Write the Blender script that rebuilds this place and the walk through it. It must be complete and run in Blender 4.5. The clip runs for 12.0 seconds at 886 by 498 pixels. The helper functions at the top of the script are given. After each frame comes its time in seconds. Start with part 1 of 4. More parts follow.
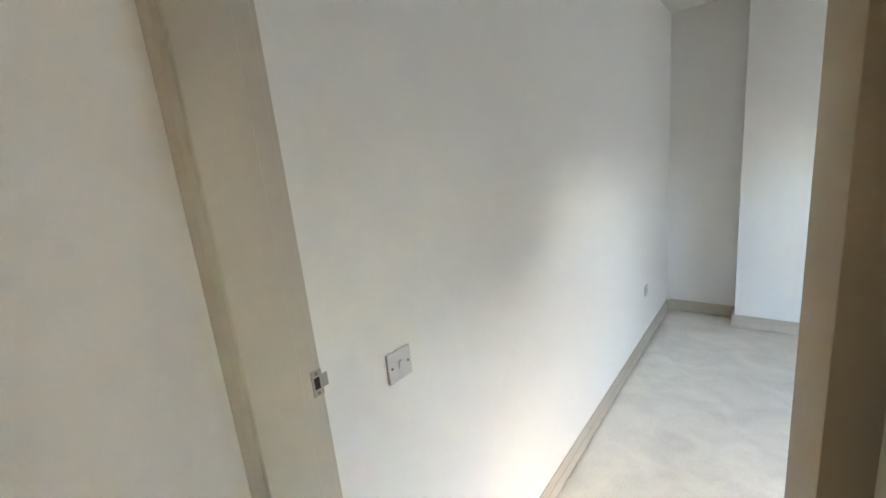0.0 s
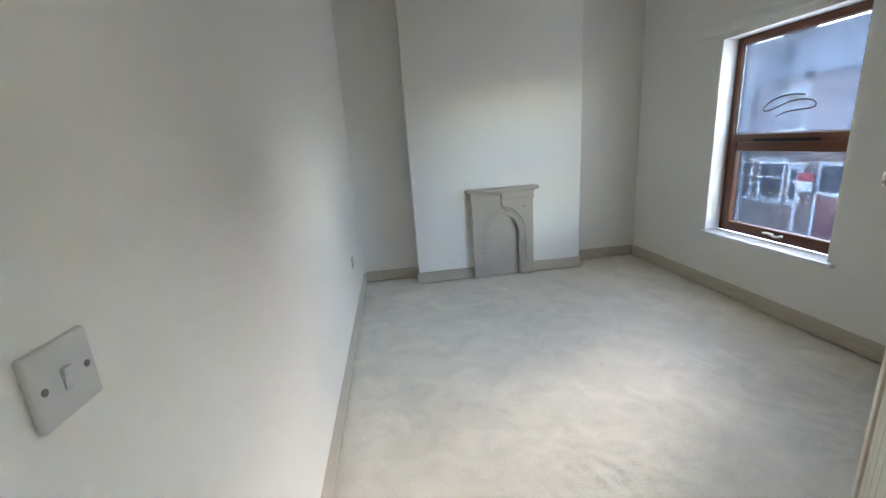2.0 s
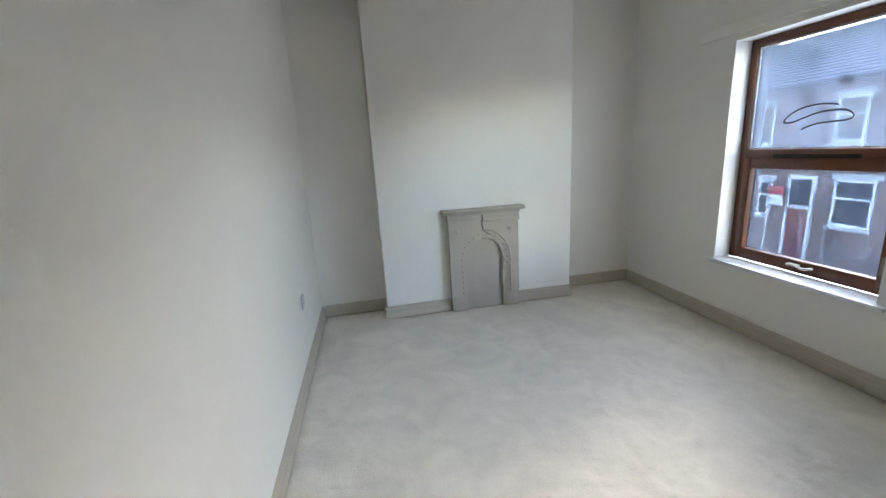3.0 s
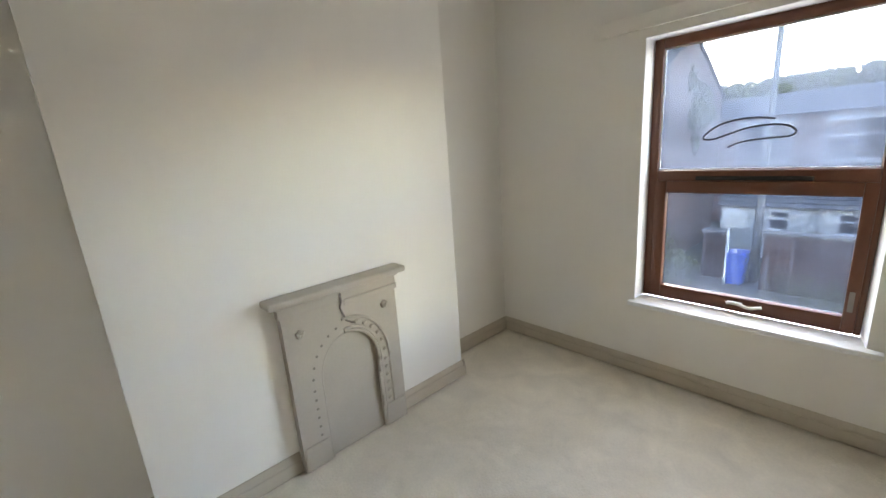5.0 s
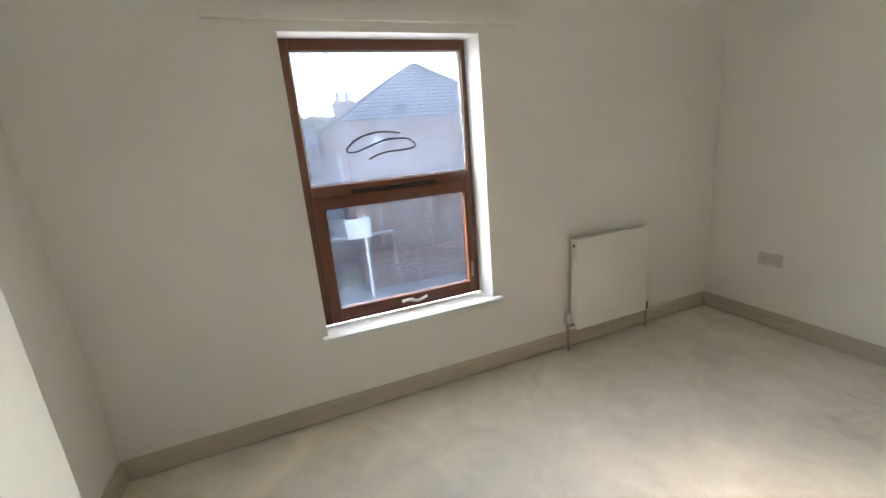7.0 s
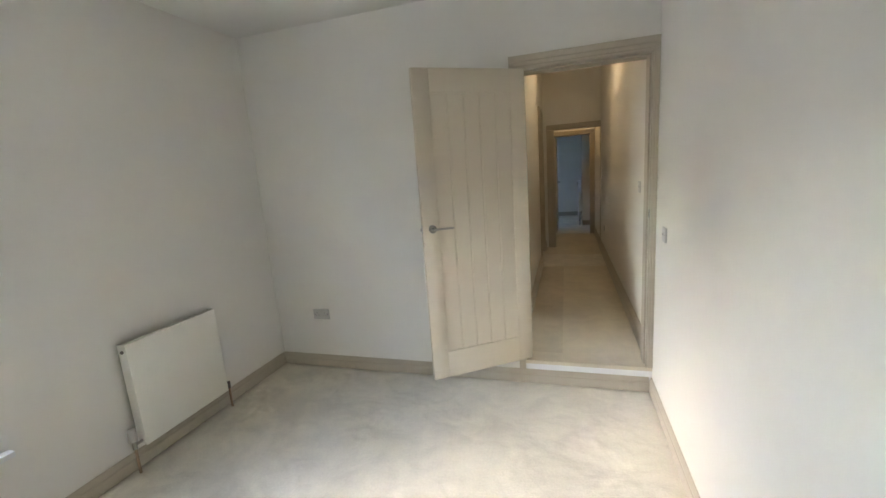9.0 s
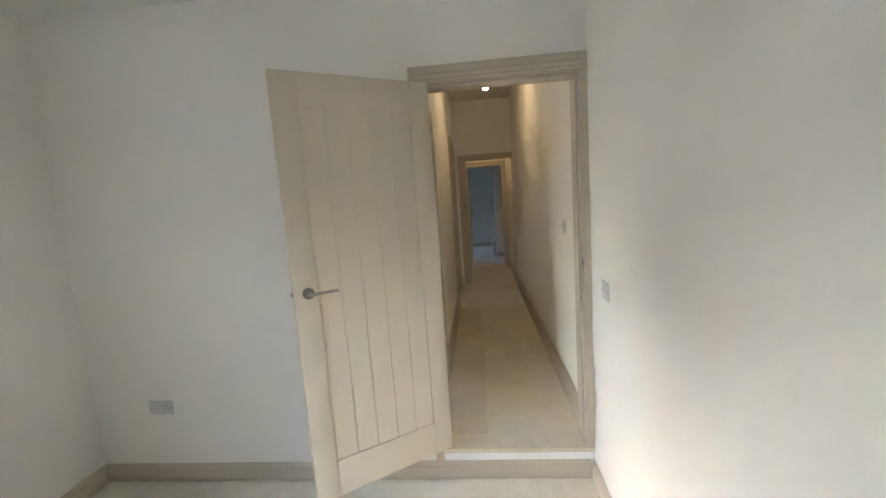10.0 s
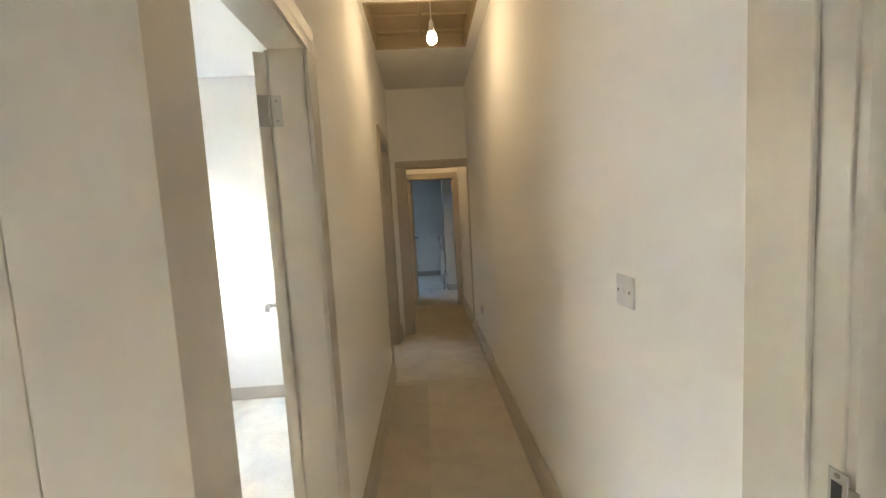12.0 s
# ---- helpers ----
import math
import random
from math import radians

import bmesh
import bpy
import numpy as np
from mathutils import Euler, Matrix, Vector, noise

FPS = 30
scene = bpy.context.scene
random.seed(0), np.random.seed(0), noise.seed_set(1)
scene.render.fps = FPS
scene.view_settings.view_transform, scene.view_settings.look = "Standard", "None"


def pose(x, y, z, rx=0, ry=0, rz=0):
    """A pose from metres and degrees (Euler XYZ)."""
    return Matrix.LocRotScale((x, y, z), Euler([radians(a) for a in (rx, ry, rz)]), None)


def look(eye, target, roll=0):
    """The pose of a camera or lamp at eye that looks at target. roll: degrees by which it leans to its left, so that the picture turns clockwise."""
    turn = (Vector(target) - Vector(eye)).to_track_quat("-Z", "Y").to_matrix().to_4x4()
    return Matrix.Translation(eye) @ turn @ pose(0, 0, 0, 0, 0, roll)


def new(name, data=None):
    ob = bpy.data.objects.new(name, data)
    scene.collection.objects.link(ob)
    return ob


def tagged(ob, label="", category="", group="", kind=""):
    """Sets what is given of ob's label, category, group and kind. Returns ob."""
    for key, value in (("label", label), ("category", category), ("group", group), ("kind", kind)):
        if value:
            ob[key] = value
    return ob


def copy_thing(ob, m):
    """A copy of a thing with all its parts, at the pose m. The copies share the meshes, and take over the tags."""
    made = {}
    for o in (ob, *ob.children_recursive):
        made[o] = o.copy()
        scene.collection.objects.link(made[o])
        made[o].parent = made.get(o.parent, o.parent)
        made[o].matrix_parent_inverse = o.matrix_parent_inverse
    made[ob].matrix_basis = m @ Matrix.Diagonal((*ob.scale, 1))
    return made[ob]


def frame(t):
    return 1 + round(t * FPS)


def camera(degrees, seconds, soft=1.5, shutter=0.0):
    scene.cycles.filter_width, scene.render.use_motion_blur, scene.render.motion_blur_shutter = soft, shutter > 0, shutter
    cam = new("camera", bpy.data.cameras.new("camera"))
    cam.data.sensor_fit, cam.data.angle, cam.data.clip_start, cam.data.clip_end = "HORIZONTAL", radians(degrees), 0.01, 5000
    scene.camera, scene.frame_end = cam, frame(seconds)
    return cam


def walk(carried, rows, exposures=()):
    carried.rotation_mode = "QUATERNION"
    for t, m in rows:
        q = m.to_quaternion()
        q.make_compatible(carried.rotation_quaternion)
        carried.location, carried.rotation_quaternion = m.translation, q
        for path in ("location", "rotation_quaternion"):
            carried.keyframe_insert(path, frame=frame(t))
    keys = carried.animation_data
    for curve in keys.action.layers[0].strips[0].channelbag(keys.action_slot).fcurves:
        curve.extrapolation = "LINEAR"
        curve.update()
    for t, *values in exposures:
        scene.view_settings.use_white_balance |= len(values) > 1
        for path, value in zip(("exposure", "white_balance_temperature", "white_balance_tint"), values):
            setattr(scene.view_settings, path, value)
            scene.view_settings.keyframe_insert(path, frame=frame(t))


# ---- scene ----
cam = camera(95.2, 12.0)

# stops, white balance in kelvin, tint
EXPOSURES = [(0.0, 5.72, 6740, 12), (0.5, 5.4, 6840, 13), (1.0, 5.3, 6740, 12), (1.6, 5.19, 6640, 12), (2.5, 5.18, 6640, 12), (4.5, 5.42, 7600, 15), (6.0, 5.38, 8200, 15), (7.5, 5.56, 8140, 14), (9.5, 5.7, 7020, 13), (10.5, 5.91, 7200, 13), (12.0, 6.29, 7020, 13)]
PATH = [
    (0, (0.766, -0.415, 1.661), (-0.485, 1.089, 1.246), -5.9),
    (0.5, (0.596, -0.308, 1.549), (-0.158, 1.487, 1.092), -6.0),
    (1, (0.441, -0.276, 1.464), (0.184, 1.645, 0.968), -5.4),
    (1.5, (0.389, -0.27, 1.375), (0.461, 1.661, 0.86), -4.5),
    (2, (0.381, -0.178, 1.362), (0.599, 1.743, 0.852), -4.0),
    (2.5, (0.46, 0.077, 1.362), (0.728, 2.0, 0.881), -3.7),
    (4.5, (0.511, 1.549, 1.501), (1.481, 3.238, 1.044), -3.9),
    (5, (0.565, 1.95, 1.476), (1.867, 3.39, 0.997), -4.2),
    (5.5, (0.738, 2.287, 1.439), (2.352, 3.356, 0.937), -4.7),
    (6, (0.837, 2.6, 1.452), (2.691, 3.134, 0.926), -5.2),
    (6.5, (0.87, 2.857, 1.475), (2.795, 2.754, 0.941), -5.0),
    (7, (0.904, 3.0, 1.434), (2.714, 2.317, 0.926), -5.0),
    (7.5, (0.793, 3.139, 1.437), (2.33, 1.966, 0.929), -4.8),
    (9.5, (0.535, 2.552, 1.627), (0.883, 0.61, 1.302), -4.2),
    (10, (0.577, 2.162, 1.636), (0.757, 0.187, 1.372), -4.0),
    (10.5, (0.569, 1.759, 1.613), (0.632, -0.228, 1.394), -3.7),
    (11, (0.565, 1.297, 1.617), (0.548, -0.693, 1.417), -3.5),
    (11.5, (0.563, 0.863, 1.597), (0.505, -1.127, 1.409), -3.2),
    (11.8, (0.543, 0.605, 1.594), (0.467, -1.385, 1.41), -3.1),
    (12, (0.539, 0.456, 1.613), (0.456, -1.534, 1.433), -3.2),
]
walk(cam, [(t, look(eye, target, roll)) for t, eye, target, roll in PATH],
     EXPOSURES)

# ---- world, sun, exposure ----
SUN_AZ, SUN_EL = 27.0, 22.0            # degrees; azimuth from +x towards +y
world = bpy.data.worlds.new("sky")
scene.world = world
world.use_nodes = True
wn = world.node_tree
sky = wn.nodes.new("ShaderNodeTexSky")
sky.sky_type, sky.sun_disc = "NISHITA", False
sky.sun_elevation, sky.sun_rotation = radians(SUN_EL), radians(90 - SUN_AZ)
sky.air_density, sky.dust_density, sky.ozone_density = 1.0, 0.3, 1.4
wn.links.new(sky.outputs[0], wn.nodes["Background"].inputs[0])
wn.nodes["Background"].inputs[1].default_value = 0.37
sun = new("sun", bpy.data.lights.new("sun", "SUN"))
sun.data.energy, sun.data.angle, sun.data.color = 0.031, radians(9), (1.0, 0.96, 0.91)
ce, se = math.cos(radians(SUN_EL)), math.sin(radians(SUN_EL))
sun.matrix_world = look((8, 6, 6), (8 - ce * math.cos(radians(SUN_AZ)), 6 - ce * math.sin(radians(SUN_AZ)), 6 - se))
# light of the street and the low sky, entering by the bedroom window
glow = new("window_daylight", bpy.data.lights.new("window_daylight", "AREA"))
glow.data.shape, glow.data.size, glow.data.size_y = "RECTANGLE", 0.86, 1.32
glow.data.energy, glow.data.color = 0.25, (0.82, 0.92, 1.0)
glow.matrix_world = look((3.112, 2.407, 1.235), (2.0, 2.407, 1.235))
# added warm fill lamp at an unseen side room window, brightening the hall wall
side_glow = new("side_window_daylight", bpy.data.lights.new("side_window_daylight", "AREA"))
side_glow.data.shape, side_glow.data.size, side_glow.data.size_y = "RECTANGLE", 0.42, 0.58
side_glow.data.energy, side_glow.data.color = 0.044, (1.0, 0.90, 0.76)
side_glow.matrix_world = look((3.06, -0.45, 1.62), (2.0, -0.55, 1.62))


# ---- materials ----
def material(name, colour, rough=0.6, metal=0.0, scale=3.0, spread=0.08, grain=60.0, grain_spread=0.04, bump=0.0, bump_scale=200.0, per_object=0.0, spec=0.5, mid=None):
    """A surface that varies in tone at two scales, with fine relief."""
    m = bpy.data.materials.new(name)
    m.use_nodes = True
    nt = m.node_tree
    b = nt.nodes["Principled BSDF"]
    b.inputs["Metallic"].default_value = metal
    b.inputs["Specular IOR Level"].default_value = spec
    co = nt.nodes.new("ShaderNodeTexCoord").outputs["Object"]
    def noisy(s, detail):
        n = nt.nodes.new("ShaderNodeTexNoise")
        n.inputs["Scale"].default_value, n.inputs["Detail"].default_value = s, detail
        nt.links.new(co, n.inputs["Vector"])
        return n.outputs["Fac"]
    def math_node(op, a, c):
        n = nt.nodes.new("ShaderNodeMath")
        n.operation = op
        for i, v in enumerate((a, c)):
            if isinstance(v, (int, float)):
                n.inputs[i].default_value = v
            else:
                nt.links.new(v, n.inputs[i])
        return n.outputs[0]
    big = math_node("MULTIPLY", math_node("SUBTRACT", noisy(scale, 4), 0.5), spread * 2)
    small = math_node("MULTIPLY", math_node("SUBTRACT", noisy(grain, 6), 0.5), grain_spread * 2)
    value = math_node("ADD", math_node("ADD", big, small), 1.0)
    if mid:
        n = nt.nodes.new("ShaderNodeTexNoise")
        n.inputs["Scale"].default_value, n.inputs["Detail"].default_value, n.inputs["Distortion"].default_value = mid[0], 5, 1.2
        nt.links.new(co, n.inputs["Vector"])
        value = math_node("ADD", value, math_node("MULTIPLY", math_node("SUBTRACT", n.outputs["Fac"], 0.5), mid[1] * 2))
    if per_object:
        rnd = nt.nodes.new("ShaderNodeObjectInfo").outputs["Random"]
        value = math_node("ADD", value, math_node("MULTIPLY", math_node("SUBTRACT", rnd, 0.5), per_object))
    hsv = nt.nodes.new("ShaderNodeHueSaturation")
    hsv.inputs["Color"].default_value = (*colour, 1)
    nt.links.new(value, hsv.inputs["Value"])
    nt.links.new(hsv.outputs[0], b.inputs["Base Color"])
    r = math_node("ADD", math_node("MULTIPLY", math_node("SUBTRACT", noisy(scale * 4, 3), 0.5), 0.12), rough)
    nt.links.new(r, b.inputs["Roughness"])
    if bump:
        bn = nt.nodes.new("ShaderNodeBump")
        bn.inputs["Strength"].default_value, bn.inputs["Distance"].default_value = bump, 0.004
        nt.links.new(noisy(bump_scale, 3), bn.inputs["Height"])
        nt.links.new(bn.outputs[0], b.inputs["Normal"])
    return m


def glowing(name, colour, strength):
    m = bpy.data.materials.new(name)
    m.use_nodes = True
    b = m.node_tree.nodes["Principled BSDF"]
    b.inputs["Base Color"].default_value = (*colour, 1)
    b.inputs["Emission Color"].default_value = (*colour, 1)
    b.inputs["Emission Strength"].default_value = strength
    return m


def dirty_glass(name, veil, spots=0.0, wiped=None, drips=0.0):
    """A pane tinted dark to dim the view outside, with a film of grey dirt that scatters daylight, in streaks and
    blotches.
    """
    m = bpy.data.materials.new(name)
    m.use_nodes = True
    nt = m.node_tree
    nt.nodes.clear()
    out = nt.nodes.new("ShaderNodeOutputMaterial")
    clear = nt.nodes.new("ShaderNodeBsdfTransparent")
    # low transmission tones down the outdoors against the room
    clear.inputs["Color"].default_value = (0.215, 0.225, 0.24, 1)
    gloss = nt.nodes.new("ShaderNodeBsdfGlossy")
    gloss.inputs["Roughness"].default_value = 0.02
    film = nt.nodes.new("ShaderNodeBsdfTranslucent")
    film.inputs["Color"].default_value = (0.075, 0.086, 0.108, 1)
    fres = nt.nodes.new("ShaderNodeFresnel")
    fres.inputs["IOR"].default_value = 1.45
    co = nt.nodes.new("ShaderNodeTexCoord").outputs["Object"]
    n = nt.nodes.new("ShaderNodeTexNoise")
    n.inputs["Scale"].default_value, n.inputs["Detail"].default_value, n.inputs["Roughness"].default_value = 4.0, 8, 0.7
    nt.links.new(co, n.inputs["Vector"])
    ramp = nt.nodes.new("ShaderNodeMapRange")
    ramp.inputs["From Min"].default_value, ramp.inputs["From Max"].default_value = 0.35, 0.75
    ramp.inputs["To Min"].default_value, ramp.inputs["To Max"].default_value = veil * 0.45, veil * 2.1
    nt.links.new(n.outputs["Fac"], ramp.inputs["Value"])
    amount = ramp.outputs["Result"]
    if spots:
        v = nt.nodes.new("ShaderNodeTexNoise")
        v.inputs["Scale"].default_value, v.inputs["Detail"].default_value = 45.0, 2
        nt.links.new(co, v.inputs["Vector"])
        vr = nt.nodes.new("ShaderNodeMapRange")
        vr.inputs["From Min"].default_value, vr.inputs["From Max"].default_value = 0.68, 0.78
        vr.inputs["To Min"].default_value, vr.inputs["To Max"].default_value = 0.0, spots
        nt.links.new(v.outputs["Fac"], vr.inputs["Value"])
        add = nt.nodes.new("ShaderNodeMath")
        add.operation = "ADD"
        nt.links.new(amount, add.inputs[0])
        nt.links.new(vr.outputs["Result"], add.inputs[1])
        amount = add.outputs[0]
    def stretched(scale, shift=(0, 0, 0)):
        mp = nt.nodes.new("ShaderNodeMapping")
        mp.inputs["Scale"].default_value, mp.inputs["Location"].default_value = scale, shift
        nt.links.new(co, mp.inputs["Vector"])
        return mp.outputs["Vector"]
    def joined(op, p, q):
        mn = nt.nodes.new("ShaderNodeMath")
        mn.operation = op
        nt.links.new(p, mn.inputs[0])
        nt.links.new(q, mn.inputs[1])
        return mn.outputs[0]
    def ranged(value, f0, f1, t0, t1):
        mr = nt.nodes.new("ShaderNodeMapRange")
        for key, v in (("From Min", f0), ("From Max", f1), ("To Min", t0), ("To Max", t1)):
            mr.inputs[key].default_value = v
        nt.links.new(value, mr.inputs["Value"])
        return mr.outputs["Result"]
    if drips:
        dn = nt.nodes.new("ShaderNodeTexNoise")
        dn.inputs["Scale"].default_value, dn.inputs["Detail"].default_value = 1.0, 3
        nt.links.new(stretched((1, 34, 2.6)), dn.inputs["Vector"])
        amount = joined("ADD", amount, ranged(dn.outputs["Fac"], 0.56, 0.78, 0.0, drips))
    if wiped:
        y, z, ry, rz = wiped
        gone = nt.nodes.new("ShaderNodeVectorMath")
        gone.operation = "LENGTH"
        nt.links.new(stretched((0, 1 / ry, 1 / rz), (0, -y / ry, -z / rz)), gone.inputs[0])
        amount = joined("MULTIPLY", amount, ranged(gone.outputs["Value"], 0.7, 1.15, 0.35, 1.0))
    a, c = nt.nodes.new("ShaderNodeMixShader"), nt.nodes.new("ShaderNodeMixShader")
    nt.links.new(amount, a.inputs[0])
    nt.links.new(clear.outputs[0], a.inputs[1])
    nt.links.new(film.outputs[0], a.inputs[2])
    half = nt.nodes.new("ShaderNodeMath")
    half.operation = "MULTIPLY"
    half.inputs[1].default_value = 0.5
    nt.links.new(fres.outputs[0], half.inputs[0])
    nt.links.new(half.outputs[0], c.inputs[0])
    nt.links.new(a.outputs[0], c.inputs[1])
    nt.links.new(gloss.outputs[0], c.inputs[2])
    nt.links.new(c.outputs[0], out.inputs["Surface"])
    return m


PLASTER = material("white_emulsion", (0.85, 0.82, 0.765), 0.75, scale=1.2, spread=0.025, grain=25, grain_spread=0.012, bump=0.12, bump_scale=140, spec=0.3)
CEILING = material("ceiling_emulsion", (0.80, 0.78, 0.73), 0.8, scale=1.0, spread=0.02, grain=25, grain_spread=0.01, bump=0.1, bump_scale=140, spec=0.3)
TAUPE = material("taupe_gloss", (0.52, 0.455, 0.365), 0.42, scale=2.0, spread=0.05, grain=40, grain_spread=0.03, bump=0.08, bump_scale=60)
DOOR_TAUPE = material("taupe_satin", (0.62, 0.54, 0.425), 0.48, scale=1.5, spread=0.03, grain=60, grain_spread=0.02, bump=0.06, bump_scale=90)
IRON_TAUPE = material("painted_iron", (0.45, 0.40, 0.335), 0.55, scale=6, spread=0.06, grain=70, grain_spread=0.04, bump=0.25, bump_scale=90)
CARPET = material("beige_carpet", (0.75, 0.69, 0.595), 0.95, scale=1.7, spread=0.14, grain=75, grain_spread=0.09, bump=0.7, bump_scale=95, mid=(4.2, 0.20), spec=0.1)
HALL_CARPET = material("worn_beige_carpet", (0.70, 0.62, 0.50), 0.95, mid=(6.0, 0.12), scale=1.8, spread=0.2, grain=110, grain_spread=0.10, bump=0.8, bump_scale=260, spec=0.1)
HALL_STRIP = material("darker_worn_carpet", (0.64, 0.56, 0.45), 0.95, mid=(6.0, 0.12), scale=1.6, spread=0.2, grain=110, grain_spread=0.10, bump=0.8, bump_scale=260, spec=0.1)
WHITE_PLASTIC = material("white_plastic", (0.60, 0.58, 0.56), 0.35, scale=8, spread=0.02, grain=50, grain_spread=0.01)
WHITE_PAINT = material("white_gloss", (0.82, 0.82, 0.82), 0.4, scale=4, spread=0.05, grain=40, grain_spread=0.03, bump=0.08, bump_scale=60)
RAD_WHITE = material("radiator_enamel", (0.84, 0.82, 0.74), 0.35, scale=3, spread=0.02, grain=30, grain_spread=0.01)
DARK = material("near_black", (0.02, 0.018, 0.015), 0.8)
# dark grey of the crack, the nail holes and the sash's grubby patch
GREY_MARK = material("grey_mark", (0.25, 0.22, 0.19), 0.9, scale=20, spread=0.2)
SATIN = material("satin_metal", (0.38, 0.35, 0.32), 0.32, metal=1.0, scale=20, spread=0.04)
CHROME = material("brushed_chrome", (0.40, 0.375, 0.35), 0.34, metal=1.0, scale=20, spread=0.03)
GUNMETAL = material("darkened_nickel", (0.22, 0.20, 0.18), 0.4, metal=1.0, scale=30, spread=0.1)
COPPER = material("copper_pipe", (0.42, 0.29, 0.20), 0.5, metal=0.2, scale=30, spread=0.2)
MAHOGANY = material("mahogany_frame", (0.125, 0.038, 0.014), 0.35, scale=5, spread=0.2, grain=90, grain_spread=0.15, bump=0.1, bump_scale=90)
HANDLE_WHITE = material("cream_handle", (0.75, 0.70, 0.60), 0.35, scale=10, spread=0.03)
PANE_TOP = dirty_glass("dirty_glass_upper", 0.135, 0.0, (-0.080, 1.148, 0.042, 0.030), 0.05)
PANE_LOW = dirty_glass("dirty_glass_lower", 0.038, 0.5, None, 0.10)
FINGER = material("finger_mark", (0.05, 0.05, 0.06), 0.9, scale=60, spread=0.3)
BULB = glowing("bulb_glow", (1.0, 0.80, 0.52), 2.4)
DIM_BULB = glowing("dim_bulb_glow", (1.0, 0.74, 0.42), 1.0)
HATCH = material("hatch_wood", (0.36, 0.27, 0.16), 0.6, scale=4, spread=0.12, grain=60, grain_spread=0.06)
def brickwork(name, colour, mortar, rough=0.9):
    """Courses of bricks with pale joints and blotches of soot, on walls that run along x or y."""
    m = bpy.data.materials.new(name)
    m.use_nodes = True
    nt = m.node_tree
    b = nt.nodes["Principled BSDF"]
    b.inputs["Roughness"].default_value = rough
    co = nt.nodes.new("ShaderNodeTexCoord").outputs["Object"]
    sep, com = nt.nodes.new("ShaderNodeSeparateXYZ"), nt.nodes.new("ShaderNodeCombineXYZ")
    nt.links.new(co, sep.inputs[0])
    add = nt.nodes.new("ShaderNodeMath")
    nt.links.new(sep.outputs["X"], add.inputs[0])
    nt.links.new(sep.outputs["Y"], add.inputs[1])
    nt.links.new(add.outputs[0], com.inputs["X"])
    nt.links.new(sep.outputs["Z"], com.inputs["Y"])
    br = nt.nodes.new("ShaderNodeTexBrick")
    br.inputs["Scale"].default_value, br.inputs["Brick Width"].default_value, br.inputs["Row Height"].default_value = 1.0, 0.225, 0.075
    br.inputs["Mortar Size"].default_value = 0.007
    br.inputs["Color1"].default_value = (*colour, 1)
    br.inputs["Color2"].default_value = (colour[0] * 0.6, colour[1] * 0.62, colour[2] * 0.7, 1)
    br.inputs["Mortar"].default_value = (*mortar, 1)
    nt.links.new(com.outputs[0], br.inputs["Vector"])
    n = nt.nodes.new("ShaderNodeTexNoise")
    n.inputs["Scale"].default_value, n.inputs["Detail"].default_value = 0.9, 6
    nt.links.new(co, n.inputs["Vector"])
    soot = nt.nodes.new("ShaderNodeMapRange")
    soot.inputs["From Min"].default_value, soot.inputs["From Max"].default_value = 0.3, 0.7
    soot.inputs["To Min"].default_value, soot.inputs["To Max"].default_value = 0.55, 1.35
    nt.links.new(n.outputs["Fac"], soot.inputs["Value"])
    hsv = nt.nodes.new("ShaderNodeHueSaturation")
    nt.links.new(br.outputs["Color"], hsv.inputs["Color"])
    nt.links.new(soot.outputs["Result"], hsv.inputs["Value"])
    nt.links.new(hsv.outputs[0], b.inputs["Base Color"])
    return m


BRICK = brickwork("brick_wall", (0.26, 0.135, 0.10), (0.30, 0.27, 0.24))
DARK_BRICK = brickwork("sooty_brick", (0.11, 0.045, 0.04), (0.09, 0.08, 0.075))
TIMBER_DARK = material("weathered_fence_timber", (0.17, 0.10, 0.085), 0.9, scale=2, spread=0.3, grain=30, grain_spread=0.2)
SLATE = material("slate_roof", (0.085, 0.095, 0.11), 0.7, scale=0.7, spread=0.15, grain=7, grain_spread=0.15, bump=0.3, bump_scale=10)
RENDER_WHITE = material("white_render", (0.52, 0.52, 0.51), 0.8, scale=0.7, spread=0.08, grain=8, grain_spread=0.05)
HOUSE_PANE = material("house_window_glass", (0.03, 0.035, 0.045), 0.08, scale=1, spread=0.2)
ASPHALT = material("asphalt", (0.055, 0.055, 0.058), 0.85, scale=0.4, spread=0.2, grain=20, grain_spread=0.2)
PAVING = material("concrete_paving", (0.22, 0.21, 0.20), 0.9, scale=0.6, spread=0.15, grain=10, grain_spread=0.15)
GROUND = material("rough_ground", (0.10, 0.10, 0.07), 0.95, scale=0.05, spread=0.3, grain=2, grain_spread=0.2)
BIN_BLUE = material("blue_bin_plastic", (0.02, 0.10, 0.50), 0.45, scale=4, spread=0.05)
RUBBER = material("black_rubber", (0.02, 0.02, 0.02), 0.7)
BARK = material("bark", (0.07, 0.05, 0.035), 0.9, scale=4, spread=0.3, bump=0.4, bump_scale=20)
LEAF = material("leaves", (0.17, 0.175, 0.06), 0.7, scale=0.6, spread=0.4, grain=4, grain_spread=0.3)
STEEL = material("galvanised_steel", (0.22, 0.23, 0.24), 0.5, metal=0.7, scale=3, spread=0.1)
SIGN_RED = material("red_sign_paint", (0.55, 0.03, 0.04), 0.5, scale=3, spread=0.05)
CAR_RED = material("dark_red_paint", (0.16, 0.01, 0.012), 0.25, scale=2, spread=0.04)


# ---- building helpers ----
ORG = {}


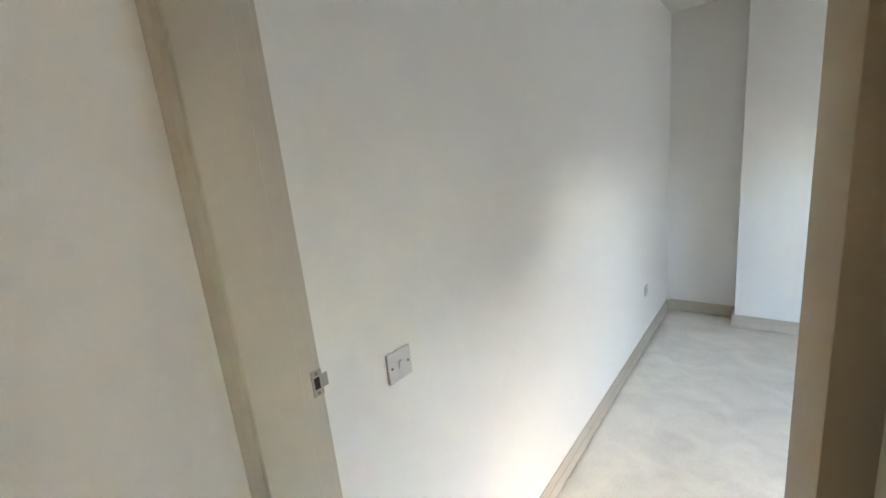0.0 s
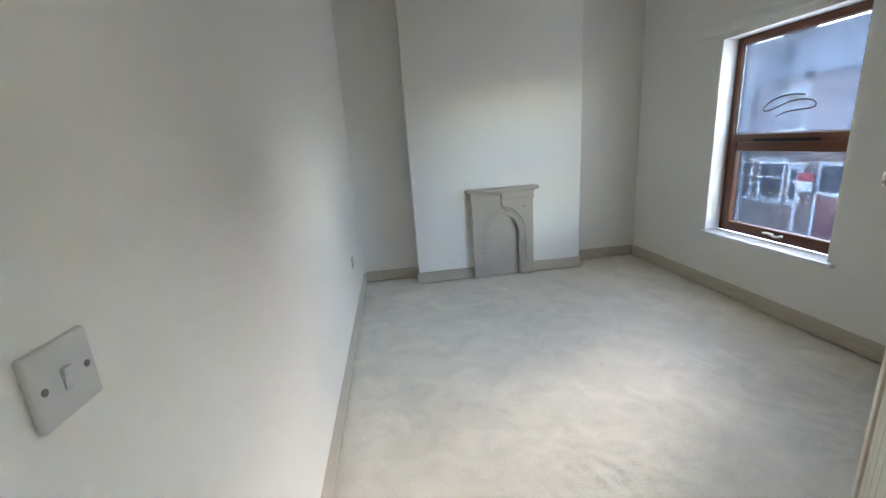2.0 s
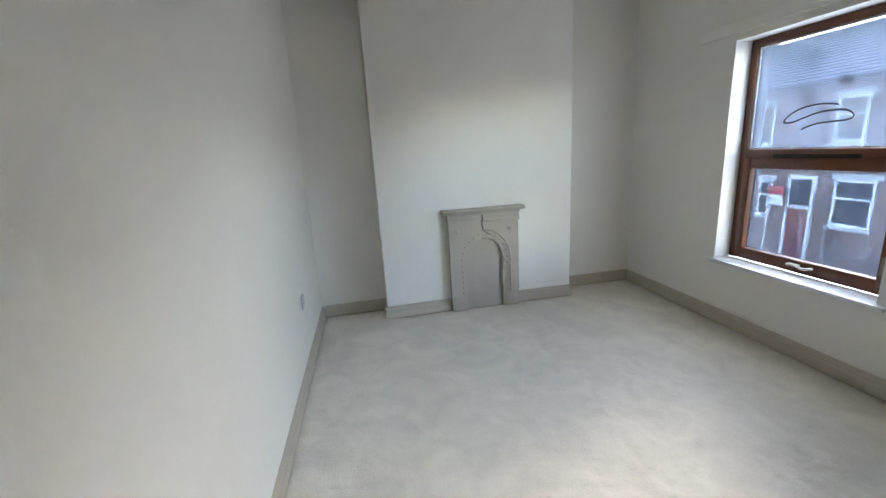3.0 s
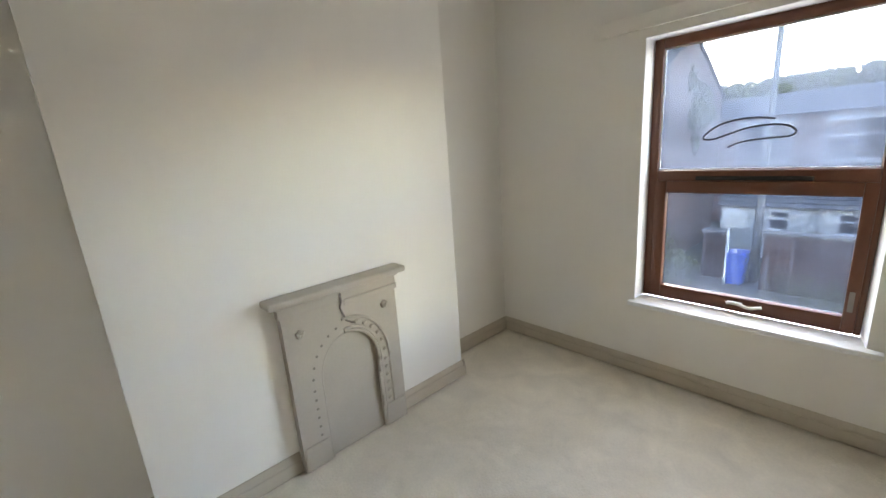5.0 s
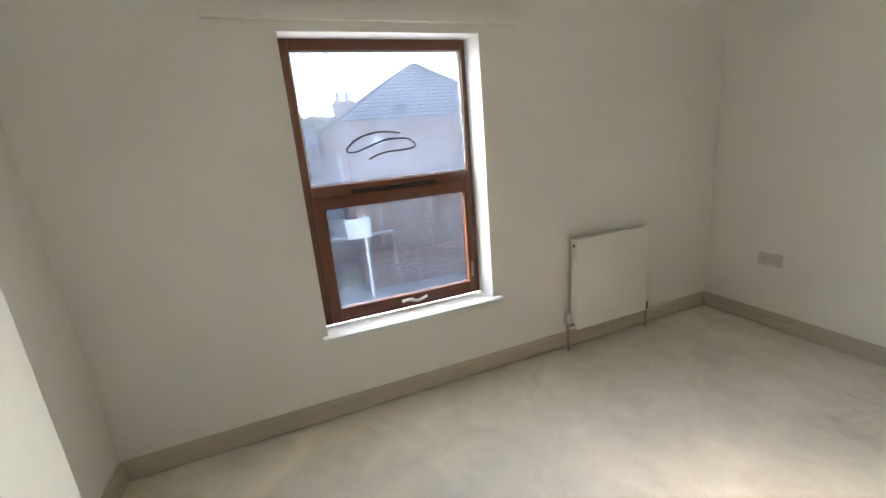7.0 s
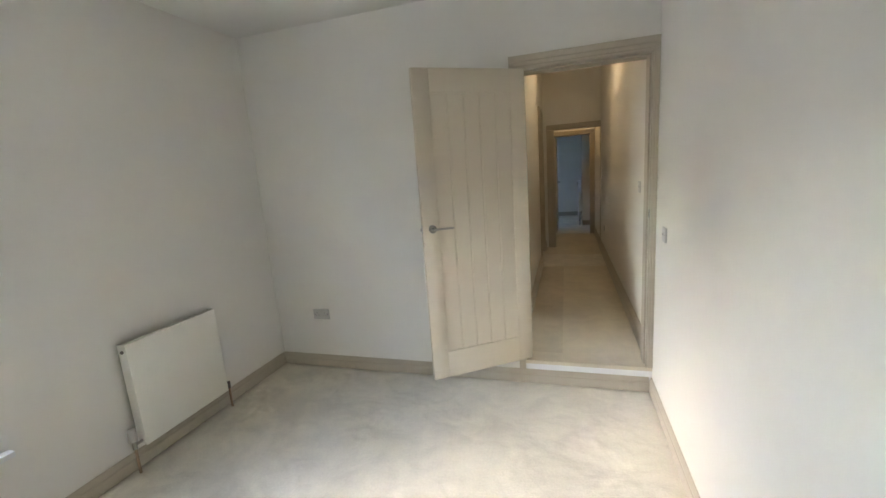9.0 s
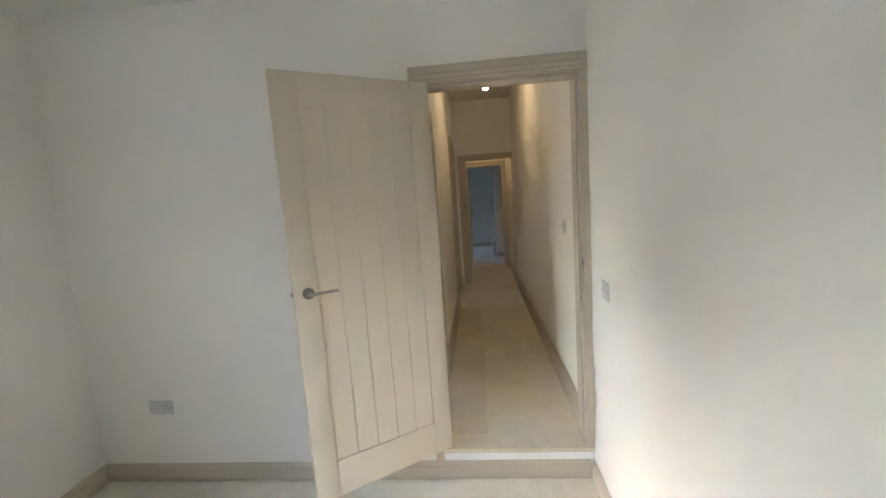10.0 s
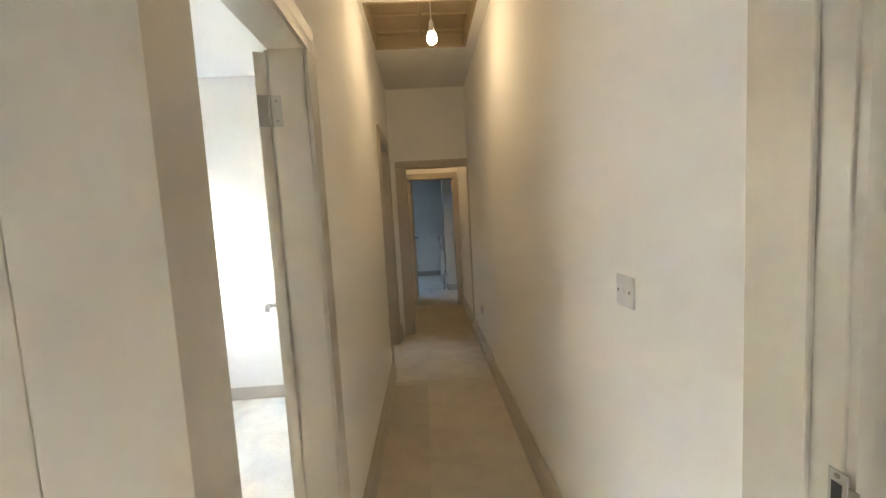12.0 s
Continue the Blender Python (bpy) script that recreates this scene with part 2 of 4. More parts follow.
def box(bm, x0, x1, y0, y1, z0, z1):
    """A box from its six faces' places."""
    r = bmesh.ops.create_cube(bm, size=1)
    for v in r["verts"]:
        v.co = Vector(((x0 + x1) / 2 + v.co.x * (x1 - x0), (y0 + y1) / 2 + v.co.y * (y1 - y0), (z0 + z1) / 2 + v.co.z * (z1 - z0)))
    return r["verts"]


def boxes(*sizes, bevel=0.0, seg=2):
    bm = bmesh.new()
    for s in sizes:
        box(bm, *s)
    if bevel:
        bmesh.ops.bevel(bm, geom=list(bm.edges), offset=bevel, segments=seg, affect="EDGES", profile=0.5)
    return bm


def rod(bm, a, b, r0, r1=None, sides=16, caps=True):
    """A round bar from a to b."""
    a, b = Vector(a), Vector(b)
    m = Matrix.Translation((a + b) / 2) @ (b - a).to_track_quat("Z", "Y").to_matrix().to_4x4()
    return bmesh.ops.create_cone(bm, cap_ends=caps, segments=sides, radius1=r0, radius2=r0 if r1 is None else r1, depth=(b - a).length, matrix=m)["verts"]


def prism(bm, outline, frame_of, length):
    """Extrude an outline of (u, v) along the frame's third axis; frame_of maps (u, v, w) to a place."""
    ends = [[bm.verts.new(frame_of(u, v, w)) for u, v in outline] for w in (0, length)]
    n = len(outline)
    for i in range(n):
        bm.faces.new((ends[0][i], ends[0][(i + 1) % n], ends[1][(i + 1) % n], ends[1][i]))
    bm.faces.new(ends[0][::-1])
    bm.faces.new(ends[1])
    bmesh.ops.recalc_face_normals(bm, faces=list(bm.faces))


def sweep(bm, path, r, sides=8, flat=1.0):
    """A tube of radius r along a path of places; flat squeezes it along x."""
    rings = []
    for i, p in enumerate(path):
        d = (Vector(path[min(i + 1, len(path) - 1)]) - Vector(path[max(i - 1, 0)])).normalized()
        q = d.to_track_quat("Z", "Y").to_matrix()
        ring = []
        for k in range(sides):
            o = q @ Vector((math.cos(2 * math.pi * k / sides) * r, math.sin(2 * math.pi * k / sides) * r, 0))
            ring.append(bm.verts.new(Vector(p) + Vector((o.x * flat, o.y, o.z))))
        rings.append(ring)
    for a, b in zip(rings, rings[1:]):
        for k in range(sides):
            bm.faces.new((a[k], a[(k + 1) % sides], b[(k + 1) % sides], b[k]))
    bm.faces.new(rings[0][::-1])
    bm.faces.new(rings[-1])
    bmesh.ops.recalc_face_normals(bm, faces=list(bm.faces))


def mesh_of(name, bm, mat, smooth=True):
    me = bpy.data.meshes.new(name)
    bm.to_mesh(me)
    bm.free()
    me.materials.append(mat)
    if smooth:
        me.polygons.foreach_set("use_smooth", [True] * len(me.polygons))
        me.set_sharp_from_angle(angle=radians(32))
    return me


def solid(name, bm, mat, label="", category="", group="", kind="", smooth=True):
    """A thing, or a piece of the setting, that is one mesh."""
    ob = new(name, mesh_of(name, bm, mat, smooth))
    ORG[ob.name] = Vector((0, 0, 0))
    return tagged(ob, label, category, group, kind)


def thing(name, place, label, category, group="", kind="", turn=0.0):
    """An Empty at the base of a thing of several parts."""
    ob = new(name)
    ob.empty_display_size = 0.05
    ob.matrix_basis = pose(*place, 0, 0, turn)
    ORG[ob.name] = Vector(place)
    return tagged(ob, label, category, group, kind)


def part(name, bm, mat, parent, label="", local=False, smooth=True):
    """A mesh under a thing or a part; its places are the world's, or the thing's own with local."""
    org = ORG[parent.name]
    if not local:
        bmesh.ops.translate(bm, verts=list(bm.verts), vec=-org)
    ob = new(name, mesh_of(name, bm, mat, smooth))
    ob.parent = parent
    ORG[ob.name] = org
    return tagged(ob, label)


# ---- plan ----
W, L, H = 3.0, 3.935, 2.73              # the bedroom
HF, HC, HW = 0.181, 3.04, 0.90          # hall floor, ceiling and width
DOOR_T = 0.14                           # thickness of the door wall
BX0, BX1, BY = 0.565, 2.255, 3.715      # chimney breast
DX0, DX1, DZ = 0.04, 0.843, 2.205        # bedroom door's opening
WY0, WY1, WZ0, WZ1 = 1.902, 2.912, 0.487, 1.976   # bedroom window's opening
TOP = 3.3
STREET = -3.2

# floors
bm = bmesh.new()
NX, NY = 230, 330
bmesh.ops.create_grid(bm, x_segments=NX, y_segments=NY, size=0.5)
for v in bm.verts:
    x, y = (v.co.x + 0.5) * W, (v.co.y + 0.5) * L
    wx, wy = x + 0.12 * noise.noise((x * 3, y * 3, 7.0)), y + 0.12 * noise.noise((x * 3, y * 3, 12.0))
    crease = max(0.0, 1 - abs(noise.noise((wx * 3.4, wy * 2.6, 20.0))) * 7) * max(0.0, 0.25 + noise.noise((x * 1.1, y * 1.1, 31.0)))
    h = noise.noise((x * 2.3, y * 2.3, 1.0)) * 0.002 + noise.noise((wx * 11, wy * 11, 4.0)) * 0.0046 + noise.noise((wx * 23, wy * 23, 9.0)) * 0.0030 + noise.noise((x * 37, y * 37, 15.0)) * 0.0012 + crease * 0.0032
    fold = max(0.0, 1 - abs(noise.noise((wx * 4.2, wy * 8.5, 50.0))) * 8) * max(0.0, 0.1 + noise.noise((x * 2.3, y * 2.3, 61.0)))
    h += fold * 0.0035
    h *= 0.75 + 0.7 * min(1.0, max(0.0, (2.3 - y) / 1.3))
    edge = min(1.0, min(x, W - x, y, L - y) / 0.12)
    gap = min(x, W - x, y, L - y, max(BX0 - x, BY - y, x - BX1))
    v.co = Vector((x, y, h * edge - 0.007 * max(0.0, 1 - max(0.0, gap) / 0.045)))
solid("floor", bm, CARPET, "light beige pile carpet, rumpled and bare, over the bedroom floor", "carpet", kind="structure")
solid("subfloor", boxes((-0.2, 3.3, -0.1, 4.2, -0.3, -0.02)), PLASTER, "plain floor slab under the bedroom carpet", "floor", kind="structure")
solid("floor_hall", boxes((0.0, HW, -5.75, -0.005, 0.0, HF - 0.006), (0.0, DX1 + 0.03, -0.03, 0.006, HF - 0.03, HF - 0.004)), HALL_CARPET, "worn beige carpet of the narrow hall", "carpet", kind="structure", smooth=False)
# third strip: paler carpet painting in light that spills from the rear side door
for nm, x0, x1, y0, y1, m in (("carpet_strip", 0.004, 0.585, -2.92, -0.002, HALL_CARPET), ("carpet_strip", 0.589, HW - 0.004, -2.86, -DOOR_T, HALL_STRIP), ("carpet_strip", 0.004, HW - 0.004, -3.72, -2.925, CARPET), ("carpet_strip", 0.004, HW - 0.004, -5.7, -3.725, HALL_CARPET)):
    bm = bmesh.new()
    nx, ny = max(2, int((x1 - x0) / 0.03)), int((y1 - y0) / 0.03)
    bmesh.ops.create_grid(bm, x_segments=nx, y_segments=ny, size=0.5)
    for v in bm.verts:
        x, y = x0 + (v.co.x + 0.5) * (x1 - x0), y0 + (v.co.y + 0.5) * (y1 - y0)
        v.co = Vector((x, y, HF - 0.001 + 0.0018 * noise.noise((x * 7, y * 7, 2.0)) + 0.0012 * noise.noise((x * 21, y * 21, 6.0))))
    solid(nm, bm, m, "worn carpet strip of the hall floor, with darker patches and one paler strip for spilled light", "carpet", kind="structure")
solid("floor_side_room", boxes((HW + 0.0, 3.0, -4.4, -DOOR_T, 0.0, HF - 0.003)), CARPET, "pale carpet of the sunlit side room", "carpet", kind="structure")
solid("floor_landing", boxes((-0.6, 2.4, -8.8, -5.75, 0.0, HF - 0.003)), CARPET, "pale carpet of the landing room beyond the hall", "carpet", kind="structure")

# walls
solid("wall_west", boxes((-0.25, 0.0, -6.9, 4.2, -0.3, TOP)), PLASTER, "white painted plaster wall, bedroom and hall", "wall", kind="structure")
solid("wall_north", boxes((0.0, 3.3, L, 4.2, -0.3, TOP)), PLASTER, "white painted plaster wall behind the chimney breast", "wall", kind="structure")
solid("chimney_breast", boxes((BX0, BX1, BY, L, -0.02, H), bevel=0.004), PLASTER, "white plastered chimney breast standing proud of the wall", "chimney breast", kind="structure")
# the three openings at negative y are unseen, added to light the side rooms
solid("wall_east", boxes((W, 3.3, -4.4, -3.9, STREET, TOP), (W, 3.3, -3.55, -2.62, STREET, TOP), (W, 3.3, -3.9, -3.55, STREET, 1.5), (W, 3.3, -3.9, -3.55, 1.72, TOP), (W, 3.3, -2.20, -0.68, STREET, TOP), (W, 3.3, -0.68, -0.22, STREET, 1.3), (W, 3.3, -0.68, -0.22, 1.94, TOP), (W, 3.3, -0.22, WY0, STREET, TOP), (W, 3.3, WY1, L, STREET, TOP),
                         (W, 3.3, WY0, WY1, STREET, WZ0 - 0.02), (W, 3.3, WY0, WY1, WZ1, TOP),
                         (W, 3.3, -2.62, -2.20, STREET, 1.28), (W, 3.3, -2.62, -2.20, 1.97, TOP)), PLASTER, "white painted plaster wall with the window", "wall", kind="structure")
solid("wall_south", boxes((0.0, DX0 - 0.03, -DOOR_T, 0.0, HF, TOP), (DX1 + 0.03, W, -DOOR_T, 0.0, -0.3, TOP), (DX0 - 0.03, DX1 + 0.03, -DOOR_T, 0.0, DZ + 0.03, TOP)),
      PLASTER, "white painted plaster wall with the doorway", "wall", kind="structure")
solid("riser", boxes((0.0, DX1 + 0.03, -0.06, 0.0, -0.02, HF - 0.012)), WHITE_PAINT, "white painted riser of the step up to the hall", "riser", kind="structure")
S1 = (-0.92, -0.20)     # first side door
S2 = (-3.95, -3.15)     # second side door
SIDE_TOP, SIDE2_TOP = 2.165, 2.30
solid("wall_hall_east", boxes((HW, HW + 0.11, S1[1] + 0.03, -DOOR_T, HF, TOP), (HW, HW + 0.11, S2[1] + 0.03, S1[0] - 0.03, HF, TOP), (HW, HW + 0.11, -5.7, S2[0] - 0.03, HF, TOP),
                              (HW, HW + 0.11, S1[0] - 0.03, S1[1] + 0.03, SIDE_TOP + 0.03, TOP), (HW, HW + 0.11, S2[0] - 0.03, S2[1] + 0.03, SIDE2_TOP + 0.03, TOP)),
      PLASTER, "white painted hall wall with two side doorways", "wall", kind="structure")
E1, E2 = (0.006, 0.725), (0.09, 0.77)
solid("wall_hall_end", boxes((E1[1] + 0.03, HW, -4.44, -4.32, HF, TOP), (0.0, E1[1] + 0.03, -4.44, -4.32, 2.17, TOP)),
      PLASTER, "white painted wall over the frame at the hall's end", "wall", kind="structure")
solid("wall_passage_end", boxes((0.0, E2[0] - 0.03, -5.82, -5.7, HF, TOP), (E2[1] + 0.03, 2.4, -5.82, -5.7, HF, TOP), (E2[0] - 0.03, E2[1] + 0.03, -5.82, -5.7, 2.15, TOP)),
      PLASTER, "white painted wall at the passage's end", "wall", kind="structure")
solid("wall_side_room", boxes((HW + 0.11, W, -2.9, -2.8, HF, TOP)), PLASTER, "white wall of the sunlit side room", "wall", kind="structure")
solid("wall_side_south", boxes((HW + 0.11, W, -4.5, -4.4, 0.0, TOP)), PLASTER, "white closing wall of the rear side room", "wall", kind="structure")
solid("wall_landing_south", boxes((-0.6, 2.4, -8.95, -8.8, 0.0, TOP)),
      PLASTER, "white far wall of the landing room", "wall", kind="structure")
solid("wall_landing_east", boxes((2.4, 2.5, -8.95, -5.7, 0.0, TOP)), PLASTER, "white closing wall of the landing room", "wall", kind="structure")
solid("wall_landing_west", boxes((-0.7, -0.6, -8.95, -6.9, 0.0, TOP), (-0.6, 0.19, -7.25, -6.9, HF, TOP)), PLASTER, "white wall corner of the landing room", "wall", kind="structure")

# ceilings
solid("ceiling", boxes((0.0, W, 0.0, L, H, H + 0.1)), CEILING, "flat white painted bedroom ceiling", "ceiling", kind="structure")
HX0, HX1, HY0, HY1 = 0.09, 0.872, -3.197, -2.41
solid("ceiling_hall", boxes((0.0, HW, HY1, -DOOR_T, HC, HC + 0.1), (0.0, HW, -4.32, HY0, HC, HC + 0.1), (0.0, HX0, HY0, HY1, HC, HC + 0.1), (HX1, HW, HY0, HY1, HC, HC + 0.1)),
      CEILING, "flat white painted hall ceiling with a loft hatch", "ceiling", kind="structure")
solid("ceiling_rear", boxes((0.0, 2.4, -5.7, -4.44, 2.68, 2.78), (-0.7, 1.5, -8.95, -5.7, 2.7, 2.8), (2.1, 2.5, -8.95, -5.7, 2.7, 2.8), (1.5, 2.1, -8.95, -7.5, 2.7, 2.8), (1.5, 2.1, -6.9, -5.7, 2.7, 2.8), (HW + 0.11, W, -4.5, -DOOR_T, 2.73, 2.83)), CEILING, "flat white ceilings of the rear rooms", "ceiling", kind="structure")
# unseen slab keeps the sky out; a made-up rooflight shaft lights the landing
solid("roof_slab", boxes((-0.7, 3.4, -6.9, 4.3, TOP, TOP + 0.1), (-0.7, 1.5, -9.0, -6.9, TOP, TOP + 0.1), (2.1, 3.4, -9.0, -6.9, TOP, TOP + 0.1), (1.5, 2.1, -9.0, -7.5, TOP, TOP + 0.1),
                         (1.46, 1.50, -7.54, -6.86, 2.8, TOP), (2.10, 2.14, -7.54, -6.86, 2.8, TOP), (1.50, 2.10, -7.54, -7.50, 2.8, TOP), (1.50, 2.10, -6.90, -6.86, 2.8, TOP)), SLATE, "unseen slab added over the house to keep sky light out, with a rooflight shaft", "roof", kind="structure")

# skirting boards with a moulded top
SKIRT = ((0, 0), (0.018, 0), (0.018, 0.060), (0.0165, 0.064), (0.0128, 0.067), (0.0145, 0.072), (0.0125, 0.083), (0.007, 0.092), (0.006, 0.099), (0.003, 0.104), (0, 0.105))


def skirting(name, a, b, z=0.0, tall=1.0, deep=1.0):
    """A board along a wall from a to b; the room lies to the left of that way."""
    a, b = Vector((*a, z)), Vector((*b, z))
    d = (b - a).normalized()
    side = Vector((-d.y, d.x, 0))
    bm = bmesh.new()
    prism(bm, SKIRT, lambda u, v, w: a + d * w + side * u * deep + Vector((0, 0, v * tall)), (b - a).length)
    return solid(name, bm, TAUPE, "taupe painted skirting board with a moulded top edge", "skirting board", kind="structure")


E = 0.0008
skirting("baseboard_west", (E, L), (E, 0.0))
skirting("baseboard_north_alcove", (BX0, L - E), (0.018, L - E))
skirting("baseboard_breast_side", (BX0 - E, BY - 0.018), (BX0 - E, L - 0.018))
skirting("baseboard_breast_front", (1.125, BY - E), (BX0 - 0.018, BY - E))
skirting("baseboard_breast_front_2", (BX1 + 0.018, BY - E), (1.748, BY - E))
skirting("baseboard_breast_side_2", (BX1 + E, L - 0.018), (BX1 + E, BY - 0.018))
skirting("baseboard_north_alcove_2", (W - 0.018, L - E), (BX1, L - E))
skirting("baseboard_east", (W - E, 0.018), (W - E, L))
skirting("baseboard_south", (0.018, E), (W, E))
skirting("baseboard_hall_west", (E, -DOOR_T - 0.02), (E, -4.30), HF, 1.3, 1.7)
skirting("baseboard_passage_west", (E, -4.46), (E, -5.68), HF, 1.3)
skirting("baseboard_hall_east", (HW - E, S2[1] + 0.10), (HW - E, S1[0] - 0.085), HF, 1.3, 1.7)
skirting("baseboard_hall_east_2", (HW - E, -4.30), (HW - E, S2[0] - 0.10), HF, 1.3, 1.7)
skirting("baseboard_side_room", (W, -2.8 + E), (HW + 0.11, -2.8 + E), HF)
skirting("baseboard_landing", (2.4, -8.8 + E), (-0.6, -8.8 + E), HF)
skirting("baseboard_landing_corner", (0.19, -6.9 + E), (0.0, -6.9 + E), HF)
skirting("baseboard_landing_corner_2", (0.19 + E, -7.25), (0.19 + E, -6.9 + 0.018), HF)

# architraves: stepped mouldings round an opening
ARCH = ((0, 0), (0.0, 0.012), (0.012, 0.016), (0.018, 0.010), (0.03, 0.014), (0.038, 0.0185), (0.046, 0.012), (0.06, 0.017), (0.075, 0.021), (0.08, 0.021), (0.08, 0.0))


def architrave(name, a, along, out, length, inward, parent=None, width=0.08):
    """One length of moulding from the corner a; inward points from the opening outward across its face."""
    a, along, out, inward = Vector(a), Vector(along), Vector(out), Vector(inward)
    k = width / 0.08
    bm = bmesh.new()
    prism(bm, [(u * k, v if v == 0 else 0.008 + v * 0.55) for u, v in ARCH], lambda u, v, w: a + along * w + inward * u + out * v, length)
    return solid(name, bm, TAUPE, "taupe painted moulded architrave round the doorway", "architrave", kind="structure")


def lining(name, axis, o0, o1, t0, t1, z0, z1, stop=None):
    """The lining of a door opening: two jambs and a head, with a stop bead. axis is the wall's way, 'x' or 'y'."""
    q = 0.03
    cells = [(o0 - q, o0, t0, t1, z0, z1 + q), (o1, o1 + q, t0, t1, z0, z1 + q), (o0, o1, t0, t1, z1, z1 + q)]
    if stop:
        s0, s1 = stop
        cells += [(o0, o0 + 0.010, s0, s1, z0, z1), (o0 + 0.010, o1, s0, s1, z1 - 0.012, z1)]
    bm = boxes(*[c if axis == "x" else (c[2], c[3], c[0], c[1], c[4], c[5]) for c in cells], bevel=0.0015, seg=1)
    return solid(name, bm, TAUPE, "taupe painted door lining with a stop bead", "door frame", kind="structure")


lining("door_frame_1", "x", DX0, DX1, -DOOR_T - 0.002, 0.002, HF, DZ, (-DOOR_T - 0.003, -0.038))
architrave("trim_bedroom_head", (0.0, 0, DZ + 0.004), (1, 0, 0), (0, 1, 0), DX1 + 0.050, (0, 0, 1))
architrave("trim_bedroom_left", (DX1 + 0.006, 0, -0.0 + 0.105), (0, 0, 1), (0, 1, 0), DZ - 0.103, (1, 0, 0), width=0.044)
architrave("trim_bedroom_right", (DX0 - 0.006, 0, HF), (0, 0, 1), (0, 1, 0), DZ - HF, (-1, 0, 0), width=0.033)
architrave("trim_hall_head", (0.0, -DOOR_T, DZ + 0.004), (1, 0, 0), (0, -1, 0), HW - 0.002, (0, 0, 1))
architrave("trim_hall_left", (DX1 + 0.006, -DOOR_T, HF), (0, 0, 1), (0, -1, 0), DZ - HF, (1, 0, 0), width=0.044)
architrave("trim_hall_right", (DX0 - 0.006, -DOOR_T, HF), (0, 0, 1), (0, -1, 0), DZ - HF, (-1, 0, 0), width=0.033)
for n, (s0, s1), top in (("side", S1, SIDE_TOP), ("rear", S2, SIDE2_TOP)):
    lining("door_frame_" + n, "y", s0, s1, HW - 0.002, HW + 0.112, HF, top, (HW + 0.035, HW + 0.07) if n == "rear" else None)
    far = 0.08
    near = 0.08 if n == "rear" else 0.035
    architrave("trim_%s_far" % n, (HW, s0 - 0.004, HF), (0, 0, 1), (-1, 0, 0), top - HF, (0, -1, 0), width=far)
    architrave("trim_%s_near" % n, (HW, s1 + 0.004, HF), (0, 0, 1), (-1, 0, 0), top - HF, (0, 1, 0), width=near)
    architrave("trim_%s_head" % n, (HW, s0 - 0.004 - far, top + 0.004), (0, 1, 0), (-1, 0, 0), s1 - s0 + 0.008 + far + near, (0, 0, 1))
architrave("trim_side_room_far", (HW + 0.11, S1[0] - 0.006, HF), (0, 0, 1), (1, 0, 0), SIDE_TOP - HF, (0, -1, 0), width=0.05)
lining("door_frame_end", "x", *E1, -4.442, -4.318, HF, 2.14)
architrave("trim_end_head", (0.0, -4.32, 2.144), (1, 0, 0), (0, 1, 0), E1[1] + 0.119, (0, 0, 1))
architrave("trim_end_left", (E1[1] + 0.004, -4.32, HF), (0, 0, 1), (0, 1, 0), 2.14 - HF, (1, 0, 0), width=0.115)
lining("door_frame_landing", "x", *E2, -5.822, -5.698, HF, 2.12)
architrave("trim_landing_head", (0.01, -5.7, 2.124), (1, 0, 0), (0, 1, 0), E2[1] + 0.07, (0, 0, 1))
architrave("trim_landing_left", (E2[1] + 0.004, -5.7, HF), (0, 0, 1), (0, 1, 0), 2.12 - HF, (1, 0, 0))
architrave("trim_landing_right", (E2[0] - 0.004, -5.7, HF), (0, 0, 1), (0, 1, 0), 2.12 - HF, (-1, 0, 0))


# ---- bedroom window ----
win = thing("window_1", (3.13, (WY0 + WY1) / 2, WZ0), "mahogany-brown framed window with dirty panes, set deep in the wall", "window", kind="structure")
FX0, FX1 = 3.13, 3.20
UY0, UY1, UZ0, UZ1 = 1.957, 2.862, 1.262, 1.923     # upper pane
LY0, LY1, LZ0, LZ1 = 2.0, 2.806, 0.572, 1.138       # lower pane
part("window_frame", boxes((FX0, FX1, UY1, WY1, WZ0, WZ1), (FX0, FX1, 1.93, UY0, WZ0, WZ1), (FX0, FX1, UY0, UY1, UZ1, WZ1), (FX0, FX1, UY0, UY1, 1.195, UZ0), (FX0, FX1, UY0, UY1, WZ0, WZ0 + 0.028), bevel=0.006), MAHOGANY, win)
sash = part("sash", boxes((FX0 - 0.012, FX1 - 0.02, LY1, UY1 + 0.004, 0.506, 1.204), (FX0 - 0.012, FX1 - 0.02, UY0 - 0.004, LY0, 0.506, 1.204), (FX0 - 0.012, FX1 - 0.02, LY0, LY1, LZ1, 1.204), (FX0 - 0.012, FX1 - 0.02, LY0, LY1, 0.506, LZ0), bevel=0.005), MAHOGANY, win)
up = part("upper_pane", boxes((3.160, 3.166, UY0 - 0.01, UY1 + 0.01, UZ0 - 0.01, UZ1 + 0.01)), PANE_TOP, win, "hazy dirty glass pane", smooth=False)
lo = part("lower_pane", boxes((3.154, 3.160, LY0 - 0.01, LY1 + 0.01, LZ0 - 0.01, LZ1 + 0.01)), PANE_LOW, win, "hazy spotted glass pane", smooth=False)
# the tinted panes cast no shadow, so daylight enters undimmed
up.visible_shadow = lo.visible_shadow = False
part("bead", boxes((3.150, 3.1595, UY0, UY1, UZ0, UZ0 + 0.008), (3.150, 3.1595, UY0, UY1, UZ1 - 0.006, UZ1), (3.150, 3.1595, UY0, UY0 + 0.006, UZ0, UZ1), (3.150, 3.1595, UY1 - 0.006, UY1, UZ0, UZ1)), WHITE_PLASTIC, win, "pale glazing bead", smooth=False)
